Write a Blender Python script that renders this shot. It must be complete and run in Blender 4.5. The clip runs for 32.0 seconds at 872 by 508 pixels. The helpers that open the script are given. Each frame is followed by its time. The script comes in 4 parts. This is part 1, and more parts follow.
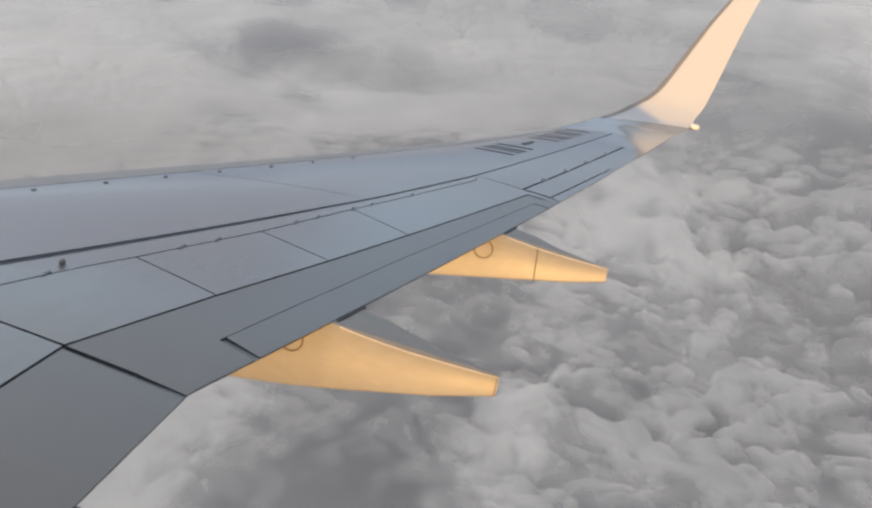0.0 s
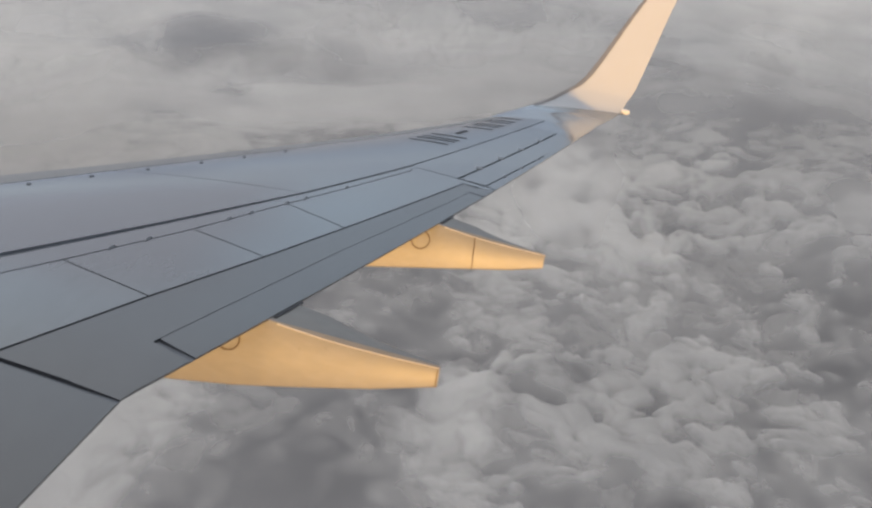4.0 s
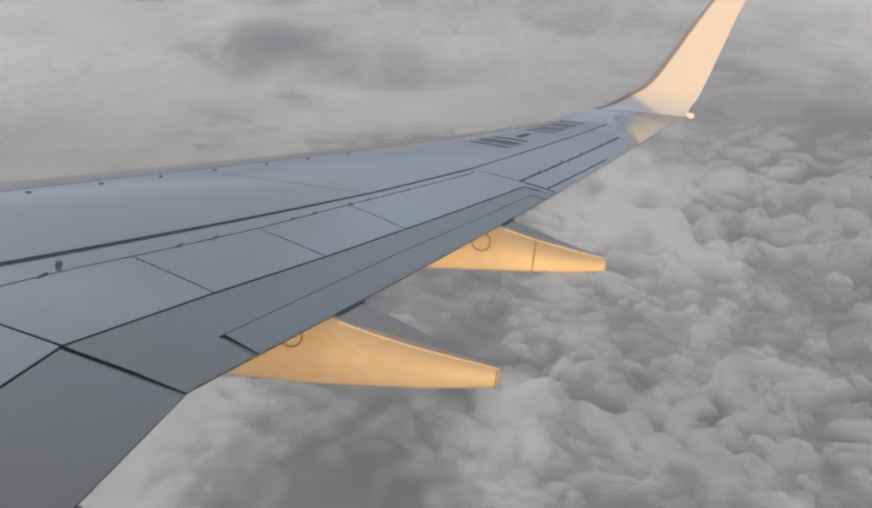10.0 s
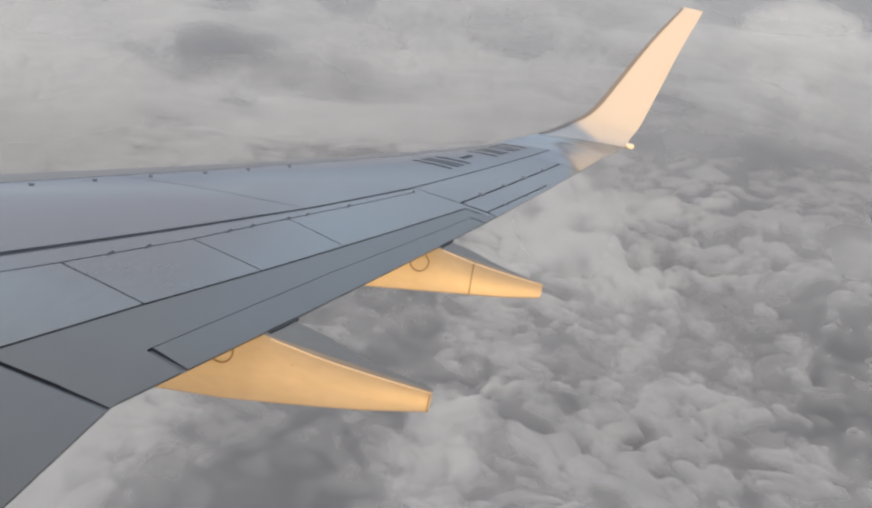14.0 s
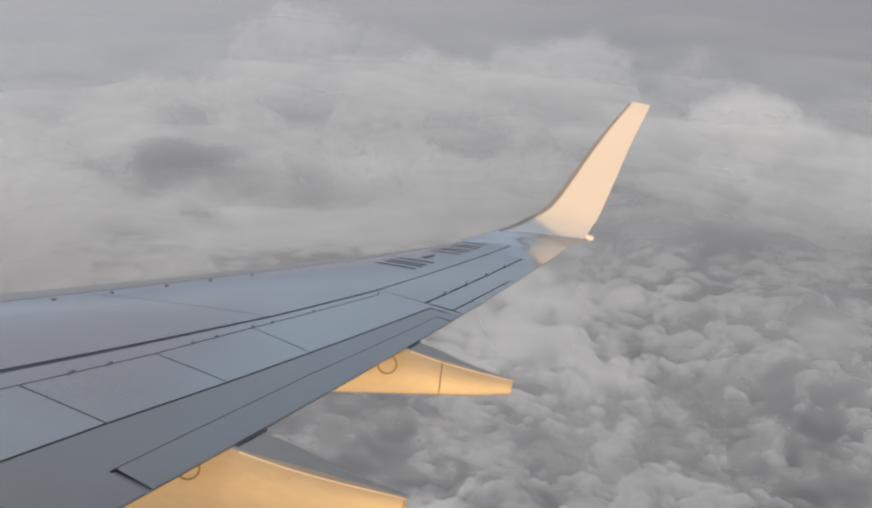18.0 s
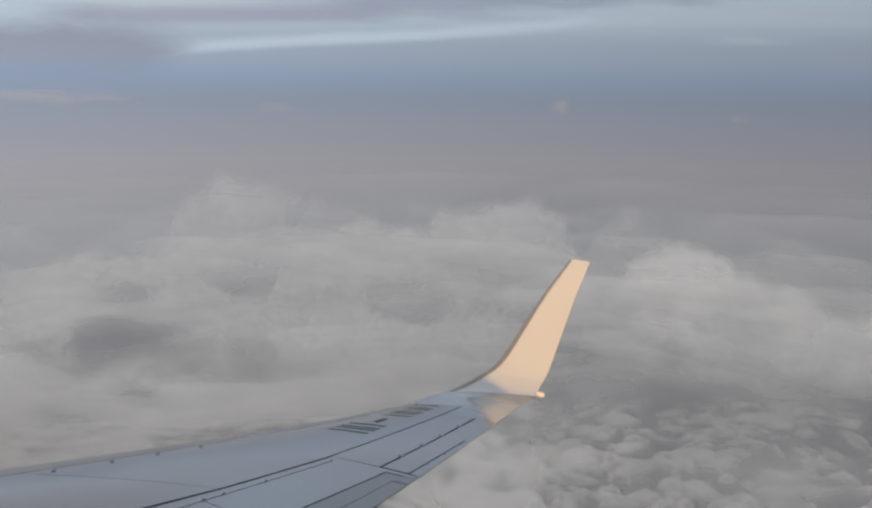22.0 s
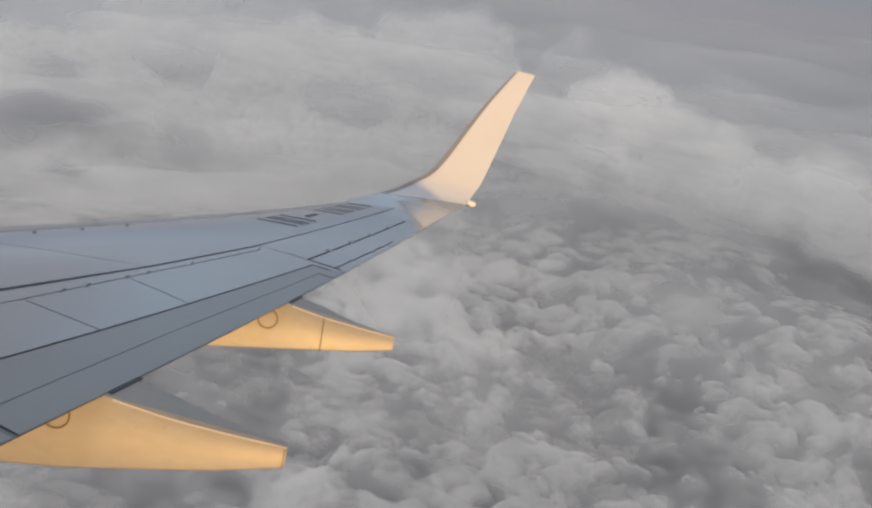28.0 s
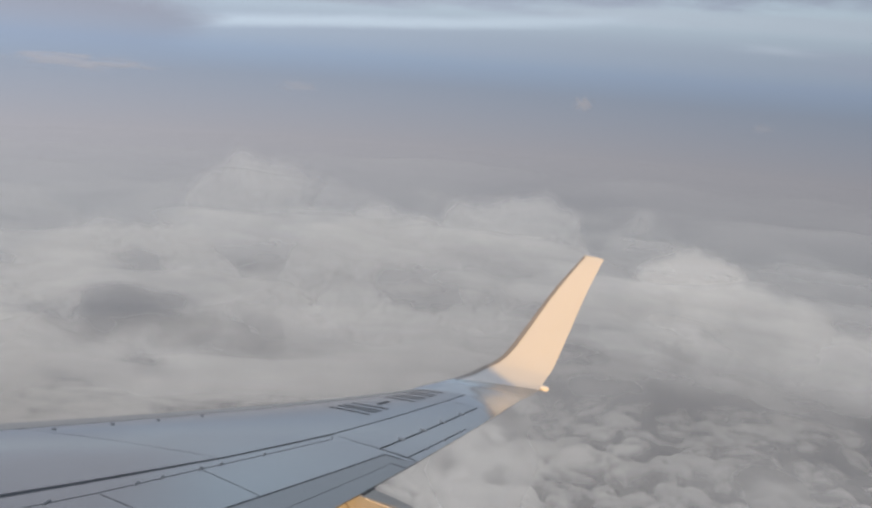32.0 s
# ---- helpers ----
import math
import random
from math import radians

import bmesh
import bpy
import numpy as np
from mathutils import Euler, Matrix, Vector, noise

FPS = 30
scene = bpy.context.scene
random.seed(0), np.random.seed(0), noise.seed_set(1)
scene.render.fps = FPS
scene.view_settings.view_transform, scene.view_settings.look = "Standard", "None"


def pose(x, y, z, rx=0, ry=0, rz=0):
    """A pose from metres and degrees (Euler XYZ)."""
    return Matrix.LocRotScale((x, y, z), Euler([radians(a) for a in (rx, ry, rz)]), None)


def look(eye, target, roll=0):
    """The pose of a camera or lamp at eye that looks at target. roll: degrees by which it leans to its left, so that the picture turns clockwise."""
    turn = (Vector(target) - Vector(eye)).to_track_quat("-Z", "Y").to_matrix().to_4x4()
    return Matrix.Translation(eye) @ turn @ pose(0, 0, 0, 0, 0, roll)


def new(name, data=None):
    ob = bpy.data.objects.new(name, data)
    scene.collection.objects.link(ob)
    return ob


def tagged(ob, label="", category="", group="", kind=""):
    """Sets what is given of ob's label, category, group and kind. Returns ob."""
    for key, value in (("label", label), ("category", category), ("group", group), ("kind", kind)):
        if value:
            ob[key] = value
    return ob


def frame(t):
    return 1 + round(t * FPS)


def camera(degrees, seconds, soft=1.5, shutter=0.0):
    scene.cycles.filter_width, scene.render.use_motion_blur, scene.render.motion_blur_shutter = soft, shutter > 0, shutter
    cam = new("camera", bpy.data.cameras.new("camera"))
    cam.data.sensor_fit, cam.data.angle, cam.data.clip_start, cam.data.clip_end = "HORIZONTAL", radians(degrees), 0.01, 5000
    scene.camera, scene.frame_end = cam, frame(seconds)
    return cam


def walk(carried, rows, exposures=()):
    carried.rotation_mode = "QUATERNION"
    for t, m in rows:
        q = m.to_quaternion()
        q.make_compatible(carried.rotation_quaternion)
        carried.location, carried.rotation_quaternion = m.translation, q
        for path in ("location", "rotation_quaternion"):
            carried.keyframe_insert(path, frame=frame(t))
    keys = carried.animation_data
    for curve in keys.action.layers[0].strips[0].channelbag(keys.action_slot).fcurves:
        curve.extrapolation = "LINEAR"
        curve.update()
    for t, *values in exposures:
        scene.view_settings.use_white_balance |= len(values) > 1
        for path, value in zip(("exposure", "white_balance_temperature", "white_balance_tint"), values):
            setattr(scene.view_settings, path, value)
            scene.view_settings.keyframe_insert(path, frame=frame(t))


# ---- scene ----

# ---------------------------------------------------------------- camera
# Aircraft axes: x out along the starboard wing, y forward, z up from the wing root.
# The aircraft flies in a bank to starboard, nose slightly down; BANK carries its axes into the world.
UP = Vector((-0.342, 0.117, 0.932)).normalized()
AHEAD = (Vector((0, 1, 0)) - UP * UP.y).normalized()
OUT = AHEAD.cross(UP)
BANK = Matrix((OUT, AHEAD, UP)).to_4x4()

cam = camera(50.46, 32.0, soft=2.5)
PATH = [
    (0.0, (1.491, -5.456, 2.137), (11.272, -4.364, 0.365), 10.94),
    (0.5, (1.500, -5.445, 2.143), (11.314, -4.490, 0.476), 11.22),
    (1.0, (1.499, -5.433, 2.148), (11.282, -3.924, 0.733), 8.93),
    (1.5, (1.510, -5.432, 2.160), (11.383, -3.977, 1.516), 9.78),
    (2.0, (1.513, -5.439, 2.158), (11.388, -4.013, 1.478), 9.88),
    (2.5, (1.512, -5.438, 2.149), (11.397, -4.122, 1.406), 9.53),
    (3.0, (1.516, -5.456, 2.144), (11.384, -4.032, 1.366), 8.21),
    (3.5, (1.527, -5.470, 2.133), (11.386, -4.690, 0.652), 9.53),
    (5.5, (1.536, -5.426, 2.136), (11.345, -5.268, 0.200), 9.88),
    (6.0, (1.539, -5.434, 2.157), (11.416, -4.985, 0.657), 8.47),
    (6.5, (1.519, -5.422, 2.173), (11.451, -4.705, 1.264), 7.35),
    (7.0, (1.503, -5.423, 2.180), (11.440, -4.665, 1.346), 8.10),
    (7.5, (1.487, -5.419, 2.188), (11.426, -4.631, 1.414), 7.66),
    (8.0, (1.463, -5.411, 2.185), (11.242, -3.438, 1.486), 5.81),
    (8.5, (1.452, -5.432, 2.181), (11.008, -2.546, 1.478), 4.40),
    (8.7, (1.454, -5.439, 2.180), (10.862, -2.004, 1.344), 5.10),
    (8.8, (1.459, -5.434, 2.179), (10.788, -1.857, 1.265), 5.55),
    (9.0, (1.469, -5.427, 2.179), (10.718, -1.759, 1.180), 6.06),
    (9.2, (1.480, -5.410, 2.181), (10.786, -1.736, 1.254), 5.69),
    (9.3, (1.486, -5.410, 2.180), (10.851, -1.787, 1.311), 5.42),
    (9.4, (1.492, -5.424, 2.177), (10.928, -1.917, 1.349), 5.25),
    (9.5, (1.514, -5.476, 2.170), (11.011, -2.453, 1.348), 5.32),
    (10.0, (1.507, -5.462, 2.107), (11.286, -4.396, 0.304), 9.61),
    (10.5, (1.536, -5.443, 2.092), (11.147, -4.922, -0.622), 11.07),
    (11.0, (1.556, -5.434, 2.092), (11.102, -5.028, -0.860), 11.24),
    (11.5, (1.579, -5.430, 2.096), (11.134, -5.047, -0.827), 11.40),
    (12.0, (1.578, -5.430, 2.102), (11.199, -5.014, -0.593), 10.85),
    (12.5, (1.575, -5.433, 2.115), (11.338, -4.982, -0.001), 10.80),
    (13.0, (1.567, -5.429, 2.125), (11.430, -4.931, 0.550), 10.47),
    (13.5, (1.549, -5.434, 2.125), (11.396, -4.586, 0.599), 10.20),
    (14.0, (1.543, -5.444, 2.143), (11.418, -5.005, 0.627), 12.96),
    (14.5, (1.525, -5.450, 2.137), (11.386, -4.995, 0.537), 11.96),
    (15.0, (1.511, -5.456, 2.135), (11.388, -5.012, 0.633), 11.68),
    (15.5, (1.516, -5.461, 2.140), (11.410, -5.026, 0.754), 11.20),
    (17.5, (1.551, -5.453, 2.147), (11.461, -5.276, 0.824), 10.70),
    (18.0, (1.552, -5.448, 2.141), (11.540, -5.154, 1.754), 10.00),
    (18.5, (1.544, -5.437, 2.127), (11.522, -5.086, 2.701), 8.69),
    (19.0, (1.532, -5.425, 2.111), (11.450, -5.666, 3.371), 10.17),
    (19.5, (1.532, -5.420, 2.103), (11.396, -5.272, 3.739), 7.54),
    (20.0, (1.521, -5.410, 2.089), (11.247, -5.407, 4.413), 6.49),
    (20.5, (1.510, -5.402, 2.077), (11.321, -5.418, 4.013), 7.51),
    (21.0, (1.505, -5.398, 2.071), (11.365, -5.383, 3.738), 7.30),
    (21.5, (1.506, -5.399, 2.069), (11.379, -5.347, 3.661), 7.27),
    (22.0, (1.508, -5.402, 2.066), (11.400, -5.427, 3.534), 7.43),
    (22.5, (1.515, -5.408, 2.065), (11.436, -5.375, 3.325), 7.41),
    (23.0, (1.523, -5.408, 2.058), (11.465, -5.406, 3.132), 7.47),
    (23.5, (1.516, -5.402, 2.036), (11.514, -5.407, 2.239), 8.43),
    (24.0, (1.515, -5.393, 2.040), (11.514, -5.462, 2.026), 8.44),
    (24.5, (1.521, -5.398, 2.043), (11.521, -5.500, 2.057), 8.40),
    (26.5, (1.554, -5.422, 2.029), (11.548, -5.775, 2.081), 7.96),
    (27.0, (1.579, -5.451, 2.045), (11.561, -5.651, 1.480), 10.04),
    (27.5, (1.581, -5.440, 2.020), (11.479, -6.775, 1.517), 13.34),
    (28.0, (1.580, -5.416, 2.011), (11.514, -6.468, 1.558), 12.10),
    (28.5, (1.589, -5.415, 2.013), (11.561, -6.055, 1.617), 10.70),
    (29.0, (1.589, -5.407, 2.017), (11.566, -6.007, 1.714), 9.61),
    (29.5, (1.596, -5.415, 2.021), (11.569, -6.066, 1.697), 10.28),
    (30.0, (1.599, -5.408, 2.016), (11.571, -6.087, 1.706), 10.21),
    (30.5, (1.596, -5.404, 2.014), (11.567, -6.080, 1.659), 10.22),
    (31.0, (1.594, -5.401, 2.023), (11.569, -5.978, 1.618), 10.13),
    (31.5, (1.596, -5.390, 2.034), (11.586, -5.777, 1.843), 10.04),
    (32.0, (1.590, -5.388, 2.031), (11.501, -5.306, 3.361), 11.45),
]
walk(cam, [(t, BANK @ look(eye, target, roll)) for t, eye, target, roll in PATH], exposures=[
    (0.0, 0.13, 6575, 10), (2.0, -0.05, 6575, 10), (3.0, -0.08, 6575, 10), (6.0, 0.10, 6625, 10), (7.0, 0.02, 6600, 10), (8.0, -0.04, 6625, 10), (9.0, -0.02, 6650, 10), (10.0, 0.01, 6600, 10),
    (10.5, 0.11, 6650, 10), (11.0, 0.16, 6675, 10), (12.0, 0.25, 6650, 10), (13.5, 0.12, 6600, 10), (15.5, 0.12, 6600, 10), (18.0, 0.02, 6550, 10), (19.0, -0.07, 6525, 10),
    (20.0, -0.3, 6475, 10), (23.0, -0.19, 6600, 10), (24.0, -0.08, 6600, 10), (27.0, -0.12, 6575, 10), (28.0, -0.04, 6550, 10), (30.0, -0.02, 6525, 10), (32.0, -0.05, 6525, 10)])

# ---------------------------------------------------------------- light
SUN_AIR = Vector((-0.945, -0.07, -0.302)).normalized()       # towards the low sun, in aircraft axes
SUN_DIR = BANK.to_3x3() @ SUN_AIR
SUN_ELEV = math.asin(SUN_DIR.z)
SUN_AZ = math.atan2(SUN_DIR.x, SUN_DIR.y)


def make_world():
    w = bpy.data.worlds.new("evening_sky")
    scene.world = w
    w.use_nodes = True
    nt = w.node_tree
    nt.nodes.clear()
    N = nt.nodes.new
    L = nt.links.new
    out = N("ShaderNodeOutputWorld")
    sky = N("ShaderNodeTexSky")
    sky.sky_type = "NISHITA"
    sky.sun_disc = False
    sky.sun_elevation = max(SUN_ELEV, radians(2))
    sky.sun_rotation = SUN_AZ
    sky.altitude = 3000
    sky.dust_density = 2.0
    bg_sky = N("ShaderNodeBackground")
    bg_sky.inputs[1].default_value = 0.06
    L(sky.outputs[0], bg_sky.inputs[0])
    # high cloud sheets and haze towards the horizon
    tc = N("ShaderNodeTexCoord")
    sep = N("ShaderNodeSeparateXYZ")
    L(tc.outputs["Generated"], sep.inputs[0])
    ramp = N("ShaderNodeValToRGB")
    mr = N("ShaderNodeMapRange")
    mr.inputs[1].default_value = -0.5
    mr.inputs[2].default_value = 0.5
    L(sep.outputs["Z"], mr.inputs[0])
    L(mr.outputs[0], ramp.inputs[0])
    cr = ramp.color_ramp
    stops = [(0.0, (0.085, 0.085, 0.095)), (0.18, (0.14, 0.142, 0.158)), (0.32, (0.31, 0.32, 0.345)), (0.40, (0.364, 0.364, 0.402)), (0.462, (0.296, 0.343, 0.43)),
             (0.49, (0.285, 0.372, 0.515)), (0.52, (0.36, 0.43, 0.54)), (0.60, (0.42, 0.48, 0.56)), (0.72, (0.44, 0.45, 0.47)), (1.0, (0.455, 0.455, 0.465))]
    cr.elements[0].position, cr.elements[0].color = stops[0][0], (*stops[0][1], 1)
    cr.elements[1].position, cr.elements[1].color = stops[-1][0], (*stops[-1][1], 1)
    for p, c in stops[1:-1]:
        e = cr.elements.new(p)
        e.color = (*c, 1)
    # long layered cloud streaks over the horizon, with pale blue gaps between them
    def noise_of(scale, size, seed, detail, twirl=0.3):
        mp = N("ShaderNodeMapping")
        mp.inputs["Scale"].default_value = scale
        mp.inputs["Location"].default_value = (seed, seed * 0.37, seed * 0.11)
        L(tc.outputs["Generated"], mp.inputs[0])
        no = N("ShaderNodeTexNoise")
        no.inputs["Scale"].default_value = size
        no.inputs["Detail"].default_value = detail
        no.inputs["Roughness"].default_value = 0.58
        no.inputs["Distortion"].default_value = twirl
        L(mp.outputs[0], no.inputs["Vector"])
        return no.outputs[0]

    def sum_of(a, b, factor, shift=0.0):
        """a * factor + b + shift"""
        m1 = N("ShaderNodeMath")
        m1.operation = "MULTIPLY_ADD"
        m1.inputs[1].default_value = factor
        L(a, m1.inputs[0])
        L(b, m1.inputs[2])
        m2 = N("ShaderNodeMath")
        m2.inputs[1].default_value = shift
        L(m1.outputs[0], m2.inputs[0])
        return m2.outputs[0]

    def times(a, b):
        m = N("ShaderNodeMath")
        m.operation = "MULTIPLY"
        L(a, m.inputs[0])
        L(b, m.inputs[1])
        return m.outputs[0]

    def step(value, lo, hi, top=1.0):
        r = N("ShaderNodeMapRange")
        r.interpolation_type = "SMOOTHSTEP"
        r.inputs[1].default_value, r.inputs[2].default_value = lo, hi
        r.inputs[4].default_value = top
        L(value, r.inputs[0])
        return r.outputs[0]

    def blend(fac, a, b):
        mix = N("ShaderNodeMix")
        mix.data_type = "RGBA"
        L(fac, mix.inputs[0])
        for k, c in ((6, a), (7, b)):
            if isinstance(c, tuple):
                mix.inputs[k].default_value = (*c, 1)
            else:
                L(c, mix.inputs[k])
        return mix.outputs[2]

    def between(z0, z1, top=1.0):
        r = N("ShaderNodeMapRange")
        r.interpolation_type = "SMOOTHSTEP"
        r.inputs[1].default_value, r.inputs[2].default_value = z0, z1
        r.inputs[4].default_value = top
        L(sep.outputs["Z"], r.inputs[0])
        return r.outputs[0]

    puffy = noise_of((1, 1, 3.5), 9.0, 3.1, 6)
    wispy = noise_of((1, 1, 9.0), 4.0, 8.3, 7, 0.8)
    flow = noise_of((1, 1, 16.0), 2.2, 5.3, 5)
    along = sum_of(wispy, sep.outputs["Y"], 0.16, -0.08)
    height = sum_of(puffy, sum_of(wispy, sep.outputs["Z"], 0.030, -0.015), 0.050, -0.025)
    level = sum_of(wispy, sep.outputs["Z"], 0.012, -0.006)

    def streak(up, y0, y1, soft_y, low, high, soft_z, amount):
        """A layer from bearing y0 to y1 between two sloping lines; low and high: height at y = 0 and slope."""
        m = times(step(along, y0 - soft_y, y0 + soft_y), step(along, y1 + soft_y, y1 - soft_y))
        m = times(m, step(sum_of(sep.outputs["Y"], up, -low[1], -low[0]), -soft_z, soft_z))
        return times(m, step(sum_of(sep.outputs["Y"], up, -high[1], -high[0]), soft_z, -soft_z, amount))

    clear = blend(between(0.045, 0.14), blend(between(0.012, 0.06), (0.385, 0.455, 0.56), (0.53, 0.64, 0.735)), (0.53, 0.675, 0.84))
    sky_mix = blend(step(flow, 0.47, 0.64, 0.5), clear, (0.40, 0.44, 0.56))
    sky_mix = blend(streak(height, 0.16, 0.9, 0.07, (0.072, 0.05), (0.30, 0.0), 0.016, 0.85), sky_mix, (0.41, 0.405, 0.475))
    sky_mix = blend(streak(level, 0.20, 0.62, 0.08, (0.052, 0.0), (0.064, 0.04), 0.007, 0.75), sky_mix, (0.54, 0.62, 0.68))
    sky_mix = blend(streak(level, 0.10, 0.40, 0.06, (0.046, -0.03), (0.064, -0.035), 0.006, 0.8), sky_mix, (0.36, 0.38, 0.48))
    sky_mix = blend(streak(height, -0.9, 0.135, 0.03, (0.056, -0.04), (0.084, -0.058), 0.011, 0.8), sky_mix, (0.36, 0.40, 0.52))
    sky_mix = blend(streak(level, -0.45, -0.07, 0.06, (0.041, 0.0), (0.053, -0.02), 0.005, 0.7), sky_mix, (0.52, 0.60, 0.70))
    sky_mix = blend(streak(level, -0.16, 0.30, 0.05, (0.028, -0.075), (0.038, -0.07), 0.0045, 0.95), sky_mix, (0.57, 0.67, 0.78))
    sky_mix = blend(streak(level, -0.33, -0.27, 0.03, (0.022, 0.0), (0.027, 0.0), 0.004, 0.8), sky_mix, (0.52, 0.60, 0.70))
    sky_mix = blend(streak(height, 0.30, 0.9, 0.05, (-0.05, 0.0), (0.036, 0.0), 0.012, 0.85), sky_mix, (0.305, 0.32, 0.395))
    fade = N("ShaderNodeMath")
    fade.operation = "MULTIPLY"
    L(between(-0.035, 0.03, 0.95), fade.inputs[0])
    L(between(0.50, 0.25), fade.inputs[1])
    hazy = blend(fade.outputs[0], ramp.outputs[0], sky_mix)
    # the sky is brighter overhead, ahead and towards the sun
    dot = N("ShaderNodeVectorMath")
    dot.operation = "DOT_PRODUCT"
    L(tc.outputs["Generated"], dot.inputs[0])
    dot.inputs[1].default_value = Vector((-0.35, 0.95, 0.0)).normalized()
    side = N("ShaderNodeMapRange")
    side.inputs[1].default_value, side.inputs[2].default_value = -0.9, 0.8
    side.inputs[3].default_value, side.inputs[4].default_value = 0.75, 1.45
    L(dot.outputs["Value"], side.inputs[0])
    zen = N("ShaderNodeMapRange")
    zen.interpolation_type = "SMOOTHSTEP"
    zen.inputs[1].default_value, zen.inputs[2].default_value = 0.12, 0.75
    zen.inputs[3].default_value, zen.inputs[4].default_value = 1.0, 2.15
    L(sep.outputs["Z"], zen.inputs[0])
    power = N("ShaderNodeMath")
    power.operation = "MULTIPLY"
    L(side.outputs[0], power.inputs[0])
    L(zen.outputs[0], power.inputs[1])
    bg_haze = N("ShaderNodeBackground")
    L(power.outputs[0], bg_haze.inputs[1])
    L(hazy, bg_haze.inputs[0])
    add = N("ShaderNodeMixShader")
    high = N("ShaderNodeMapRange")
    high.inputs[1].default_value, high.inputs[2].default_value = 0.25, 0.7
    high.inputs[3].default_value, high.inputs[4].default_value = 0.0, 0.25
    L(sep.outputs["Z"], high.inputs[0])
    L(high.outputs[0], add.inputs[0])
    L(bg_haze.outputs[0], add.inputs[1])
    L(bg_sky.outputs[0], add.inputs[2])
    L(add.outputs[0], out.inputs[0])


make_world()
sun = new("sun", bpy.data.lights.new("sun", "SUN"))
sun.data.energy = 5.0
sun.data.angle = radians(4)
sun.data.color = (1.0, 0.55, 0.165)
sun.matrix_world = look(SUN_DIR * 100, (0, 0, 0))

# ---------------------------------------------------------------- materials


def paint(name, colour, rough=0.4, metal=0.0, spot=0.12, grain=9.0, bump=0.02, streak=None, coat=0.0):
    """Weathered paint: broad stains, fine grain and a faint relief."""
    m = bpy.data.materials.new(name)
    m.use_nodes = True
    nt = m.node_tree
    N, L = nt.nodes.new, nt.links.new
    b = nt.nodes["Principled BSDF"]
    b.inputs["Roughness"].default_value = rough
    b.inputs["Metallic"].default_value = metal
    b.inputs["Coat Weight"].default_value = coat
    b.inputs["Coat Roughness"].default_value = 0.11
    b.inputs["Coat IOR"].default_value = 1.75
    tc = N("ShaderNodeTexCoord")
    mp = N("ShaderNodeMapping")
    mp.inputs["Scale"].default_value = streak or (1, 1, 1)
    L(tc.outputs["Object"], mp.inputs[0])
    n1 = N("ShaderNodeTexNoise")
    n1.inputs["Scale"].default_value = 0.9
    n1.inputs["Detail"].default_value = 5
    n1.inputs["Roughness"].default_value = 0.6
    L(mp.outputs[0], n1.inputs["Vector"])
    n2 = N("ShaderNodeTexNoise")
    n2.inputs["Scale"].default_value = grain
    n2.inputs["Detail"].default_value = 4
    L(mp.outputs[0], n2.inputs["Vector"])
    a = N("ShaderNodeMath")
    a.operation = "MULTIPLY_ADD"
    a.inputs[1].default_value = 0.65
    L(n1.outputs[0], a.inputs[0])
    s = N("ShaderNodeMath")
    s.operation = "MULTIPLY"
    s.inputs[1].default_value = 0.35
    L(n2.outputs[0], s.inputs[0])
    L(s.outputs[0], a.inputs[2])
    info = N("ShaderNodeObjectInfo")
    r = N("ShaderNodeMath")
    r.operation = "MULTIPLY_ADD"
    r.inputs[1].default_value = 0.10
    L(info.outputs["Random"], r.inputs[0])
    L(a.outputs[0], r.inputs[2])
    ramp = N("ShaderNodeValToRGB")
    ramp.color_ramp.elements[0].position = 0.3
    ramp.color_ramp.elements[1].position = 0.75
    ramp.color_ramp.elements[0].color = (*[c * (1 - spot) for c in colour], 1)
    ramp.color_ramp.elements[1].color = (*[min(1, c * (1 + spot * 0.6)) for c in colour], 1)
    L(r.outputs[0], ramp.inputs[0])
    L(ramp.outputs[0], b.inputs["Base Color"])
    rr = N("ShaderNodeMapRange")
    rr.inputs[3].default_value, rr.inputs[4].default_value = rough * 0.8, min(1, rough * 1.25)
    L(n1.outputs[0], rr.inputs[0])
    L(rr.outputs[0], b.inputs["Roughness"])
    if bump:
        bp = N("ShaderNodeBump")
        bp.inputs["Strength"].default_value = bump
        bp.inputs["Distance"].default_value = 0.05
        L(n1.outputs[0], bp.inputs["Height"])
        L(bp.outputs[0], b.inputs["Normal"])
    return m


